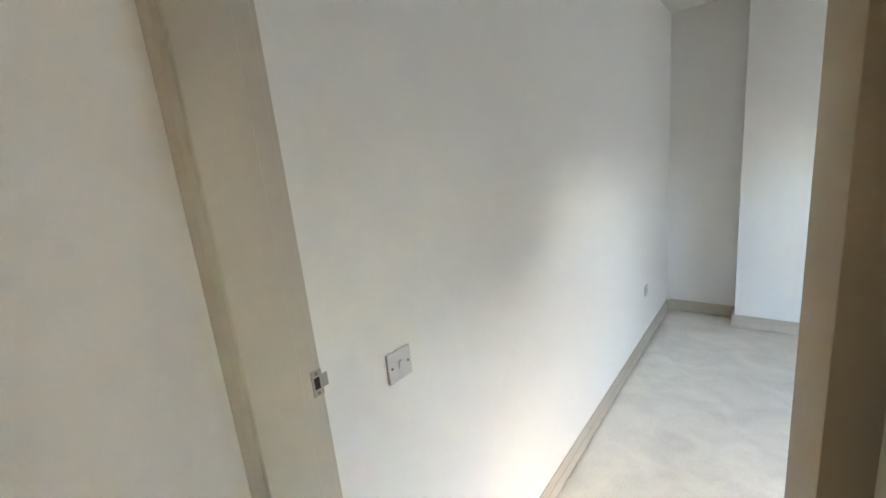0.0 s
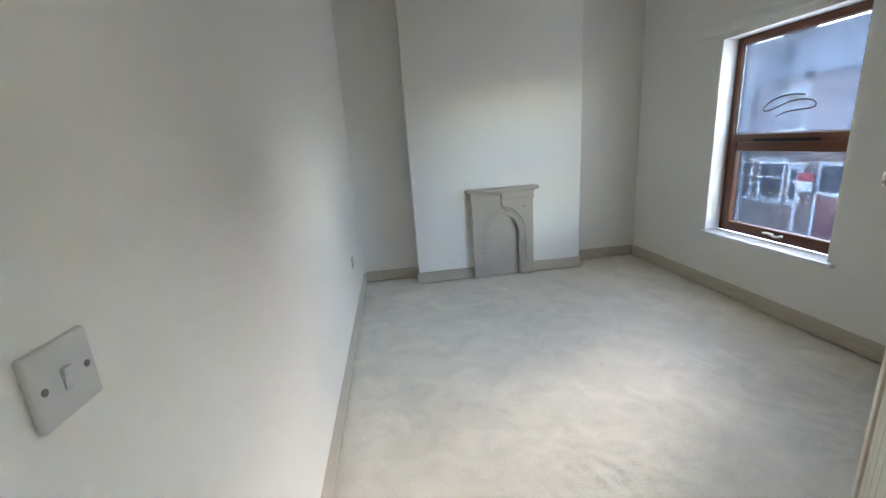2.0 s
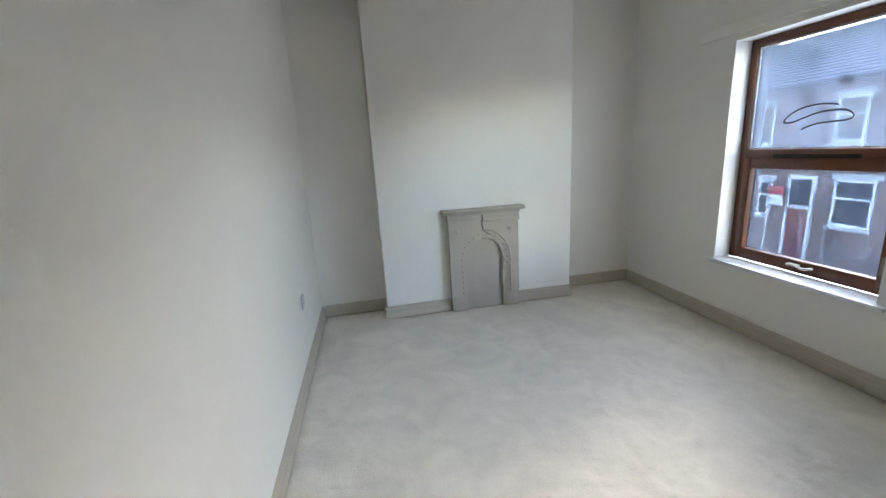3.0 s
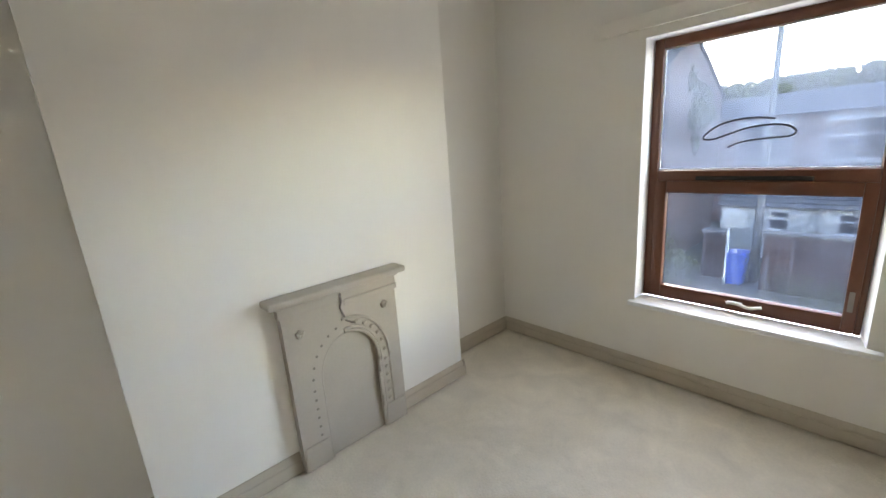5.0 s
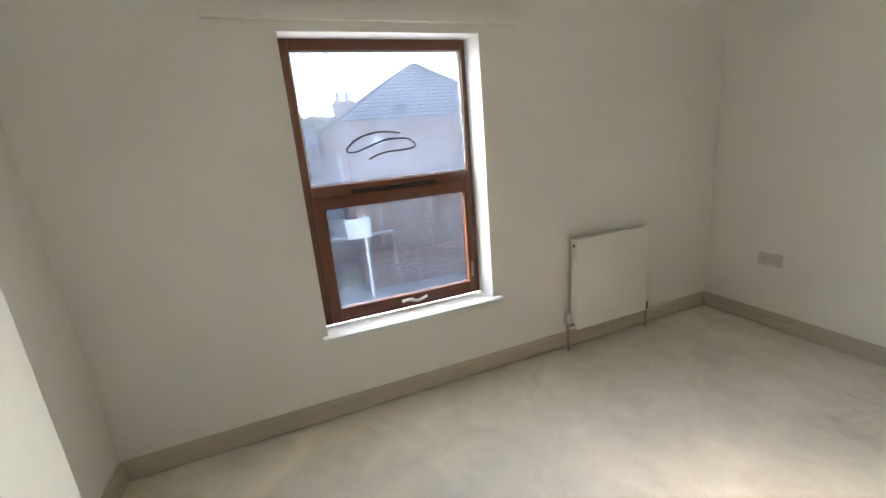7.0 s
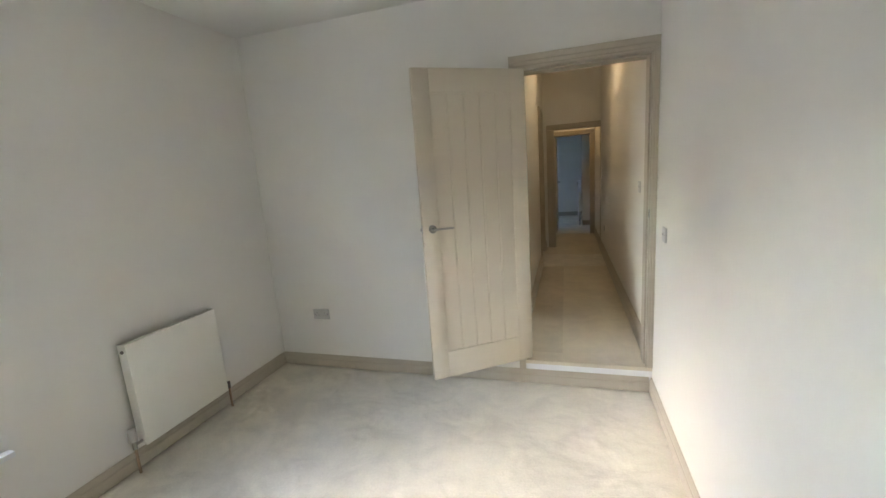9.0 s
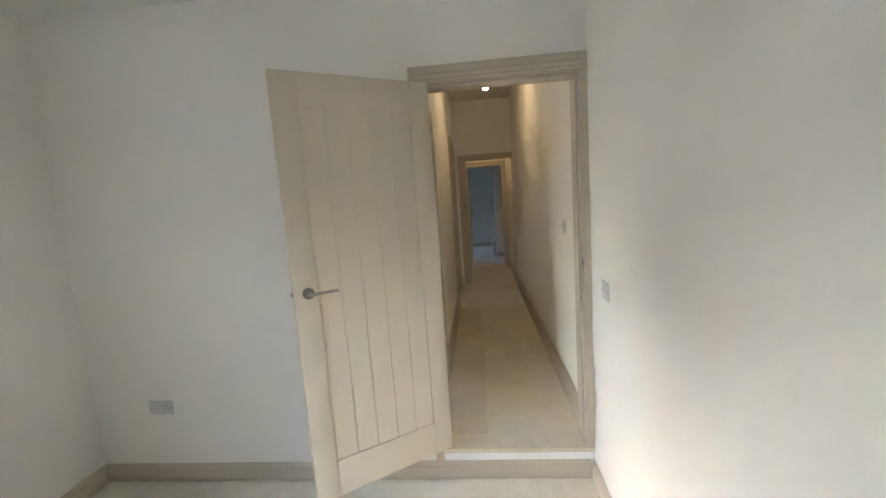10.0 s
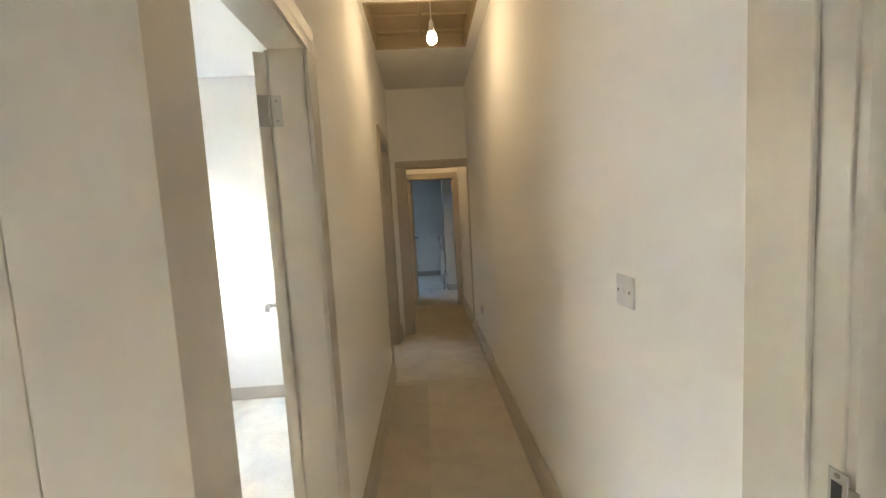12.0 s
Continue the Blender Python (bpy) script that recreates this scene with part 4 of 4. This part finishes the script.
bmesh.ops.create_uvsphere(bm, u_segments=20, v_segments=14, radius=0.031, matrix=Matrix.Translation((PX, PY, 2.702)))
for v in bm.verts:
    if v.co.z > 2.712:
        k = (v.co.z - 2.712) / 0.021
        v.co.x, v.co.y = PX + (v.co.x - PX) * (1 + 0.25 * k), PY + (v.co.y - PY) * (1 + 0.25 * k)
        v.co.z += 0.018 * k
part("bulb", bm, BULB, bulb, "glowing warm bulb")

dim = copy_thing(bulb, pose(PX, -5.05, 2.68))
for o in dim.children:
    if o.name.startswith("bulb"):
        o.data = o.data.copy()
        o.data.materials[0] = DIM_BULB

# loft hatch
hatch = thing("loft_hatch", ((HX0 + HX1) / 2, (HY0 + HY1) / 2, HC), "brown panelled loft hatch recessed in the hall ceiling", "loft hatch")
part("frame", boxes((HX0 + 0.002, HX0 + 0.022, HY0 + 0.002, HY1 - 0.002, HC - 0.004, HC + 0.12), (HX1 - 0.022, HX1 - 0.002, HY0 + 0.002, HY1 - 0.002, HC - 0.004, HC + 0.12),
                    (HX0 + 0.022, HX1 - 0.022, HY0 + 0.002, HY0 + 0.022, HC - 0.004, HC + 0.12), (HX0 + 0.022, HX1 - 0.022, HY1 - 0.022, HY1 - 0.002, HC - 0.004, HC + 0.12), bevel=0.002), HATCH, hatch)
part("panel", boxes((HX0 + 0.02, HX1 - 0.02, HY0 + 0.02, HY1 - 0.02, HC + 0.105, HC + 0.125)), HATCH, hatch, smooth=False)
cx, cy = (HX0 + HX1) / 2, (HY0 + HY1) / 2
for b in ((cx - 0.012, cx + 0.012, HY0 + 0.022, HY1 - 0.022), (HX0 + 0.022, HX1 - 0.022, HY0 + 0.10, HY0 + 0.124), (HX0 + 0.022, HX1 - 0.022, cy - 0.012, cy + 0.012), (HX0 + 0.022, HX1 - 0.022, HY1 - 0.124, HY1 - 0.10)):
    part("batten", boxes((*b, HC + 0.085, HC + 0.106), bevel=0.002), HATCH, hatch)

# newel post and handrail of the stairs beyond
nw = thing("stair_balustrade", (0.24, -7.6, HF), "white painted newel post and handrail by the stairs", "balustrade")
part("newel_post", boxes((0.205, 0.265, -7.63, -7.57, HF, HF + 0.95), (0.195, 0.275, -7.64, -7.56, HF + 0.95, HF + 0.985), bevel=0.006), WHITE_PAINT, nw)
part("handrail", boxes((0.21, 0.26, -8.79, -7.63, HF + 0.84, HF + 0.90), bevel=0.012), TAUPE, nw)
for k in range(9):
    part("spindle", boxes((0.222, 0.248, -8.70 + 0.12 * k, -8.674 + 0.12 * k, HF, HF + 0.84), bevel=0.003, seg=1), WHITE_PAINT, nw)


# ---- the street outside the window ----
solid("ground", boxes((3.3, 400, -300, 300, STREET - 0.3, STREET - 0.02), (-400, -0.7, -300, 300, STREET - 0.3, STREET - 0.02)), GROUND, "rough open ground reaching the horizon", "ground", kind="structure", smooth=False)
solid("road", boxes((6.2, 10.8, -60, 60, STREET - 0.019, STREET + 0.0)), ASPHALT, "grey asphalt street below the window", "road", kind="structure", smooth=False)
for nm, x0, x1 in (("pavement_near", 3.3, 6.2), ("pavement_far", 10.8, 15.6)):
    solid(nm, boxes((x0, x1, -60, 60, STREET - 0.019, STREET + 0.11), bevel=0.02), PAVING, "pale concrete pavement with a raised kerb", "pavement", kind="structure")


def house_window(parent, x, y, z, w, h, face, bars=1):
    """A white framed window in a wall that faces -x ('x') or +y ('y')."""
    def put(a0, a1, d0, d1, z0, z1):
        return (x + d0, x + d1, y + a0, y + a1, z + z0, z + z1) if face == "x" else (x + a0, x + a1, y - d1, y - d0, z + z0, z + z1)
    f = 0.07
    cells = [put(-w / 2, w / 2, -0.05, 0.02, 0, f), put(-w / 2, w / 2, -0.05, 0.02, h - f, h), put(-w / 2, -w / 2 + f, -0.05, 0.02, f, h - f), put(w / 2 - f, w / 2, -0.05, 0.02, f, h - f), put(-w / 2 + f, w / 2 - f, -0.04, 0.02, h * 0.6 - 0.03, h * 0.6 + 0.03)]
    for b in range(bars):
        c = -w / 2 + w * (b + 1) / (bars + 1)
        cells.append(put(c - 0.03, c + 0.03, -0.04, 0.02, f, h - f))
    win_part = part("window", boxes(*cells), WHITE_PAINT, parent, "white framed house window", smooth=False)
    part("pane", boxes(put(-w / 2 + f, w / 2 - f, -0.012, 0.01, f, h - f)), HOUSE_PANE, win_part, smooth=False)
    part("sill", boxes(put(-w / 2 - 0.08, w / 2 + 0.08, -0.12, 0.02, -0.10, 0.0)), RENDER_WHITE, win_part, smooth=False)
    part("lintel", boxes(put(-w / 2 - 0.10, w / 2 + 0.10, -0.03, 0.02, h, h + 0.16)), RENDER_WHITE, win_part, smooth=False)


def chimney(parent, x, y, z0, z1, pots=2):
    c = part("chimney", boxes((x - 0.3, x + 0.3, y - 0.45, y + 0.45, z0, z1), (x - 0.36, x + 0.36, y - 0.51, y + 0.51, z1 - 0.22, z1 - 0.08), bevel=0.01), BRICK, parent)
    for k in range(pots):
        bm = bmesh.new()
        rod(bm, (x, y - 0.22 + 0.44 * k, z1), (x, y - 0.22 + 0.44 * k, z1 + 0.4), 0.13, 0.10, 12)
        part("chimney_pot", bm, RENDER_WHITE, c, "pale clay chimney pot")


def slates(bm, a, b, c, d, rows):
    """Courses of slates over the slope a, b (eave) to d, c (ridge), each lapped over the one below."""
    a, b, c, d = map(Vector, (a, b, c, d))
    n = (b - a).cross(d - a).normalized()
    n = n if n.z > 0 else -n
    for k in range(rows):
        s, t = k / rows, (k + 1) / rows
        p = [a.lerp(d, s) + n * 0.05, b.lerp(c, s) + n * 0.05, b.lerp(c, t) + n * 0.015, a.lerp(d, t) + n * 0.015]
        low = [a.lerp(d, s), b.lerp(c, s)]
        v = [bm.verts.new(q) for q in p] + [bm.verts.new(q) for q in low]
        bm.faces.new(v[:4])
        bm.faces.new((v[4], v[5], v[1], v[0]))


# terrace across the street
ter = thing("terraced_house", (13.5, 19, STREET), "brick terraced row with slate roof and white framed windows", "house")
TY0, TY1, TE, TR = 7.0, 33.0, 2.75, 4.7
part("wall", boxes((13.5, 21.5, TY0, TY1, STREET, TE)), BRICK, ter, smooth=False)
bm = bmesh.new()
prism(bm, [(13.5, TE), (21.5, TE), (17.5, TR - 0.06)], lambda u, v, w: Vector((u, TY0 + 0.001 + w, v)), TY1 - TY0 - 0.002)
part("gable", bm, BRICK, ter, smooth=False)
bm = bmesh.new()
slates(bm, (13.2, TY0 - 0.1, TE - 0.12), (13.2, TY1, TE - 0.12), (17.5, TY1, TR), (17.5, TY0 - 0.1, TR), 18)
slates(bm, (21.8, TY0 - 0.1, TE - 0.12), (21.8, TY1, TE - 0.12), (17.5, TY1, TR), (17.5, TY0 - 0.1, TR), 6)
part("roof", bm, SLATE, ter, smooth=False)
part("gutter", boxes((13.1, 13.24, TY0, TY1, TE - 0.2, TE - 0.1), bevel=0.02), RUBBER, ter)
for k in range(5):
    y = 12.08 + 4.6 * k
    house_window(ter, 13.5, y, 0.95, 0.95, 1.22, "x", 0)
    house_window(ter, 13.5, y + 0.42, -1.36, 0.98, 1.30, "x", 0)
    house_window(ter, 13.5, y - 0.45, -1.36, 0.48, 1.16, "x", 0)
    house_window(ter, 13.5, y - 2.6, 0.95, 0.75, 1.22, "x", 0)
    house_window(ter, 13.5, y - 2.95, -1.36, 0.98, 1.30, "x", 0)
    d0, d1 = y - 1.90, y - 1.26
    dr = part("front_door", boxes((13.46, 13.52, d0, d1, STREET + 0.12, STREET + 2.2), bevel=0.01), HOUSE_PANE if k % 2 else CAR_RED, ter, "painted front door")
    part("door_surround", boxes((13.42, 13.51, d0 - 0.08, d0, STREET + 0.1, STREET + 3.2), (13.42, 13.51, d1, d1 + 0.08, STREET + 0.1, STREET + 3.2), (13.42, 13.51, d0, d1, STREET + 3.1, STREET + 3.2), (13.42, 13.51, d0, d1, STREET + 2.2, STREET + 2.3)), WHITE_PAINT, dr, smooth=False)
    part("fanlight", boxes((13.47, 13.515, d0, d1, STREET + 2.3, STREET + 3.1)), HOUSE_PANE, dr, smooth=False)
for y in (7.6, 16.0, 24.8):
    chimney(ter, 17.5, y, TR - 0.4, TR + 0.9)
bm = bmesh.new()
rod(bm, (13.44, 13.5, STREET), (13.44, 13.5, TE - 0.2), 0.05, None, 10)
part("downpipe", bm, RUBBER, ter, "black downpipe")

# hipped house with a blank end wall
hip = thing("hipped_house", (22, -3.4, STREET), "brick house with a hipped slate roof and a blank end wall", "house")
GY0, GY1, GX0, GX1, GE, GR = -7.2, 0.45, 17.0, 28.0, 2.55, 5.0
part("wall", boxes((GX0, GX1, GY0, GY1, STREET, GE)), BRICK, hip, smooth=False)
bm = bmesh.new()
o = 0.2
mid = (GY0 + GY1) / 2
slates(bm, (GX0 - o, GY0 - o, GE - 0.05), (GX0 - o, GY1 + o, GE - 0.05), (GX0 + 2.6, mid, GR), (GX0 + 2.6, mid, GR), 16)
slates(bm, (GX0 - o, GY1 + o, GE - 0.05), (GX1 + o, GY1 + o, GE - 0.05), (GX1, mid, GR), (GX0 + 2.6, mid, GR), 16)
slates(bm, (GX0 - o, GY0 - o, GE - 0.05), (GX1 + o, GY0 - o, GE - 0.05), (GX1, mid, GR), (GX0 + 2.6, mid, GR), 16)
slates(bm, (GX1 + o, GY0 - o, GE - 0.05), (GX1 + o, GY1 + o, GE - 0.05), (GX1, mid, GR), (GX1, mid, GR), 4)
part("roof", bm, SLATE, hip, smooth=False)
chimney(hip, 20.2, -0.15, GE, 3.55)
# added dark box, for a spot that belongs to the pane's wiped film
part("skylight", boxes((17.62, 17.9, -3.0, -2.3, 3.12, 3.20), bevel=0.01), HOUSE_PANE, hip, "small dark box added on the roof slope for a dark spot in the view")
part("alarm_box", boxes((16.94, 17.01, -0.95, -0.60, 1.55, 1.85), bevel=0.02), WHITE_PAINT, hip, "white alarm box")
part("window_arch", boxes((16.97, 17.01, -4.4, -2.8, 0.35, 0.6), bevel=0.02), DARK_BRICK, hip, "sooty brick relieving arch")
for k in range(11):
    part("painted_block", boxes((16.93, 17.01, -4.52, -4.30, -2.6 + 0.46 * k, -2.22 + 0.46 * k), bevel=0.01), WHITE_PAINT, hip, "white painted wall block")
house_window(hip, 19.5, GY1, -0.3, 1.1, 1.5, "y")

# long brick building further back, and the white cottage before it
lng = thing("brick_workshop", (26, 4, STREET), "long brick workshop with a low slate roof", "house")
part("wall", boxes((25.0, 33.0, 0.8, 8.5, STREET, 1.9)), BRICK, lng, smooth=False)
bm = bmesh.new()
slates(bm, (24.8, 0.7, 1.85), (24.8, 8.6, 1.85), (29, 8.6, 3.0), (29, 0.7, 3.0), 10)
slates(bm, (33.2, 0.7, 1.85), (33.2, 8.6, 1.85), (29, 8.6, 3.0), (29, 0.7, 3.0), 4)
part("roof", bm, SLATE, lng, smooth=False)
house_window(lng, 25.0, 2.9, -0.2, 2.0, 1.75, "x", 1)
house_window(lng, 25.0, 6.0, -0.2, 2.0, 1.75, "x", 1)

cot = thing("white_cottage", (19.5, 2.2, STREET), "low white rendered cottage with dark windows", "house")
part("wall", boxes((18.6, 22.0, 0.75, 6.0, STREET, -1.28)), RENDER_WHITE, cot, smooth=False)
bm = bmesh.new()
slates(bm, (18.4, 0.7, -1.33), (18.4, 6.1, -1.33), (20.3, 6.1, -0.35), (20.3, 0.7, -0.35), 8)
slates(bm, (22.2, 0.7, -1.33), (22.2, 6.1, -1.33), (20.3, 6.1, -0.35), (20.3, 0.7, -0.35), 4)
part("roof", bm, SLATE, cot, smooth=False)
for y, w in ((1.3, 0.52), (2.45, 0.72), (4.26, 0.62), (5.4, 0.5)):
    house_window(cot, 18.6, y, -2.16, w, 0.74, "x", 0)

gw = thing("garden_wall", (14.6, 1.8, STREET), "dark sooty brick garden wall with a stone coping", "wall")
part("wall", boxes((14.5, 14.73, -0.3, 4.0, STREET, -1.48)), DARK_BRICK, gw, smooth=False)
part("coping", boxes((14.45, 14.78, -0.35, 4.05, -1.48, -1.40), bevel=0.01), PAVING, gw)
bp = thing("brick_pier", (15.2, 5.4, STREET), "short dark red brick pier behind the bin", "pier")
part("pier", boxes((15.05, 15.45, 5.02, 5.62, STREET, -1.66)), DARK_BRICK, bp, smooth=False)
part("cap", boxes((15.0, 15.5, 4.97, 5.67, -1.66, -1.58), bevel=0.01), PAVING, bp)

fn = thing("slatted_fence", (13.6, -2.4, STREET), "dark horizontal slatted timber fence", "fence")
for k in range(10):
    part("slat", boxes((13.58, 13.61, -5.6, 1.0, STREET + 0.13 + 0.125 * k, STREET + 0.235 + 0.125 * k)), TIMBER_DARK, fn, smooth=False)
for k in range(6):
    part("post", boxes((13.61, 13.70, -5.6 + 1.3 * k, -5.51 + 1.3 * k, STREET, STREET + 1.42)), TIMBER_DARK, fn, smooth=False)

sg = thing("sale_sign", (13.0, 0.9, STREET), "blank white board sign on a timber post", "sign")
part("post", boxes((13.0, 13.07, 0.86, 0.94, STREET + 0.1, -0.45), bevel=0.008), WHITE_PAINT, sg)
part("board", boxes((12.96, 13.0, 0.72, 1.45, -1.15, -0.55), bevel=0.006), WHITE_PAINT, sg)
sg2 = thing("sale_sign", (14.42, 4.83, STREET), "pale board sign on a white post beside the bin", "sign")
part("post", boxes((14.40, 14.47, 4.79, 4.87, STREET + 0.1, -0.78), bevel=0.008), WHITE_PAINT, sg2)
part("board", boxes((14.36, 14.40, 4.44, 5.0, -1.3, -0.8), bevel=0.006), RENDER_WHITE, sg2)
sg3 = thing("sale_sign", (13.2, 11.3, STREET), "red and white board sign before the terrace", "sign")
part("post", boxes((13.2, 13.26, 11.27, 11.33, STREET + 0.1, -0.3), bevel=0.008), WHITE_PAINT, sg3)
part("board", boxes((13.16, 13.2, 10.78, 11.27, -0.92, -0.60), bevel=0.006), WHITE_PAINT, sg3)
part("header", boxes((13.16, 13.2, 10.78, 11.27, -0.60, -0.33), bevel=0.006), SIGN_RED, sg3, "red upper board")

# street lamp
LX, LY = 15.2, 4.28
lp = thing("street_lamp", (LX, LY, STREET + 0.11), "tall galvanised street lamp column beside the pavement", "street lamp")
bm = bmesh.new()
rod(bm, (LX, LY, STREET + 0.11), (LX, LY, 0.1), 0.11, 0.105, 16)
rod(bm, (LX, LY, 0.1), (LX, LY, 0.25), 0.105, 0.075, 16)
part("base", bm, STEEL, lp)
bm = bmesh.new()
rod(bm, (LX, LY, 0.25), (LX, LY, 6.9), 0.075, 0.06, 12)
sweep(bm, [(LX, LY, 6.88), (LX - 0.1, LY, 7.1), (LX - 0.45, LY, 7.22), (LX - 0.9, LY, 7.26)], 0.04, 8)
part("column", bm, STEEL, lp)
part("lantern", boxes((LX - 1.4, LX - 0.85, LY - 0.1, LY + 0.1, 7.2, 7.32), bevel=0.03), STEEL, lp)


def wheelie_bin(x, y, mat, label):
    t = thing("wheelie_bin", (x, y, STREET + 0.11), label, "bin")
    z = STREET + 0.11
    vs = boxes((x - 0.28, x + 0.28, y - 0.24, y + 0.24, z + 0.05, z + 0.95))
    for v in vs.verts:
        if v.co.z < z + 0.5:
            v.co.x, v.co.y = x + (v.co.x - x) * 0.78, y + (v.co.y - y) * 0.8
    bmesh.ops.bevel(vs, geom=list(vs.edges), offset=0.02, segments=2, affect="EDGES")
    part("body", vs, mat, t)
    part("lid", boxes((x - 0.31, x + 0.32, y - 0.26, y + 0.26, z + 0.95, z + 1.02), bevel=0.02), mat, t)
    for dy in (-0.22, 0.22):
        bm = bmesh.new()
        rod(bm, (x + 0.22, y + dy - 0.03, z + 0.10), (x + 0.22, y + dy + 0.03, z + 0.10), 0.10, None, 18)
        part("wheel", bm, RUBBER, t, "black rubber wheel")
    bm = bmesh.new()
    rod(bm, (x + 0.36, y - 0.2, z + 0.93), (x + 0.36, y + 0.2, z + 0.93), 0.015, None, 8)
    part("bar", bm, RUBBER, t)
    return t


wheelie_bin(14.66, 4.60, BIN_BLUE, "blue plastic wheelie bin standing on the pavement")

# parked car
cr = thing("parked_car", (9.9, 9.6, STREET), "dark red hatchback parked at the kerb", "car")
prof = [(-2.0, 0.35), (-2.02, 0.75), (-1.55, 0.90), (-0.95, 0.97), (-0.35, 1.42), (0.95, 1.45), (1.75, 1.02), (1.98, 0.95), (2.0, 0.38)]
bm = bmesh.new()
prism(bm, prof, lambda u, v, w: Vector((9.05 + w, 9.6 + u, STREET + v)), 1.7)
for v in bm.verts:
    if v.co.z > STREET + 1.2:
        v.co.x = 9.9 + (v.co.x - 9.9) * 0.8
bmesh.ops.bevel(bm, geom=list(bm.edges), offset=0.05, segments=2, affect="EDGES")
body = part("body", bm, CAR_RED, cr)
for x0, x1 in ((9.035, 9.06), (10.74, 10.765)):
    bm = bmesh.new()
    prism(bm, [(-0.80, 0.99), (-0.30, 1.36), (0.90, 1.38), (1.45, 1.03)], lambda u, v, w: Vector((x0 + w + (0.10 if x0 < 9.5 else -0.10) * (v > 1.2), 9.6 + u, STREET + v)), x1 - x0)
    part("side_window", bm, HOUSE_PANE, body, "dark side glass", smooth=False)
for y in (8.3, 10.9):
    for x0, x1 in ((9.03, 9.23), (10.57, 10.77)):
        bm = bmesh.new()
        rod(bm, (x0, y, STREET + 0.31), (x1, y, STREET + 0.31), 0.31, None, 24)
        wh = part("wheel", bm, RUBBER, cr, "black tyre")
        bm = bmesh.new()
        rod(bm, (x0 - 0.008, y, STREET + 0.31), (x1 + 0.008, y, STREET + 0.31), 0.20, None, 20)
        part("rim", bm, STEEL, wh, "grey wheel rim")
for y in (7.62, 11.56):
    for x in (9.2, 10.3):
        part("lamp", boxes((x, x + 0.3, y - 0.03, y + 0.03, STREET + 0.68, STREET + 0.82), bevel=0.02), WHITE_PLASTIC, body, "clear car lamp")


def tree(name, x, y, top, spread, leaves, seed, label, trunk=True, base=STREET):
    """A trunk with limbs, and a crown of many small leaf clumps with gaps."""
    rnd = random.Random(seed)
    t = thing(name, (x, y, base), label, "tree" if trunk else "bush", group="street greenery")
    h = top - base
    centres = []
    bm = bmesh.new()
    if trunk:
        rod(bm, (x, y, base), (x, y, base + h * 0.55), 0.03 * h, 0.015 * h, 8)
    for k in range(9):
        a, r = k * 2.4 + rnd.random(), spread * (0.35 + 0.65 * rnd.random())
        tip = Vector((x + r * math.cos(a), y + r * math.sin(a), base + h * ((0.5 if trunk else 0.2) + 0.45 * rnd.random())))
        rod(bm, (x, y, base + h * ((0.3 + 0.2 * rnd.random()) if trunk else 0.02)), tip, 0.010 * h, 0.003 * h, 5)
        centres.append((tip, spread * (0.35 + 0.3 * rnd.random())))
    centres.append((Vector((x, y, base + h * 0.85)), spread * 0.5))
    part("trunk", bm, BARK, t)
    bm = bmesh.new()
    for k in range(leaves):
        c, r = centres[rnd.randrange(len(centres))]
        d = Vector((rnd.gauss(0, 1), rnd.gauss(0, 1), rnd.gauss(0, 0.8)))
        p = c + d.normalized() * r * (0.5 + 0.5 * rnd.random() ** 0.5)
        p.z = min(max(p.z, base + 0.05), top)
        s = 0.035 * h * (0.5 + rnd.random())
        q = Euler((rnd.random() * 6, rnd.random() * 6, rnd.random() * 6)).to_matrix()
        v = [bm.verts.new(p + q @ Vector(e) * s) for e in ((-1, 0, 0), (0, -0.55, 0.15), (1, 0, 0), (0, 0.55, 0.15))]
        bm.faces.new((v[0], v[1], v[2]))
        bm.faces.new((v[0], v[2], v[3]))
    part("crown", bm, LEAF, t, smooth=False)
    return t


tree("tree", 18.0, 7.4, 3.7, 0.85, 5000, 1, "leafy green tree beside the terrace end")
for k, (x, y, top, sp) in enumerate(((40, 10.5, 4.6, 3.2), (43, 5.5, 4.9, 3.4), (44, 1.5, 4.4, 3.2), (41, 8.0, 4.0, 2.6), (46, -2.5, 4.8, 3.4), (45, 14.0, 4.4, 3.0))):
    tree("tree", x, y, top, sp, 6000, 10 + k, "distant yellow-green tree behind the workshop")
for k, (x, y, top, sp) in enumerate(((13.1, 6.6, -1.7, 0.9), (14.1, 6.6, -1.6, 0.9), (13.0, -4.6, -1.9, 0.8), (13.0, -2.6, -2.5, 0.6), (13.9, 1.0, -2.45, 0.55), (13.9, 2.0, -2.35, 0.6), (13.9, 3.1, -2.4, 0.6))):
    tree("bush", x, y, top, sp, 700, 30 + k, "dark green unclipped bush by the pavement", trunk=False)
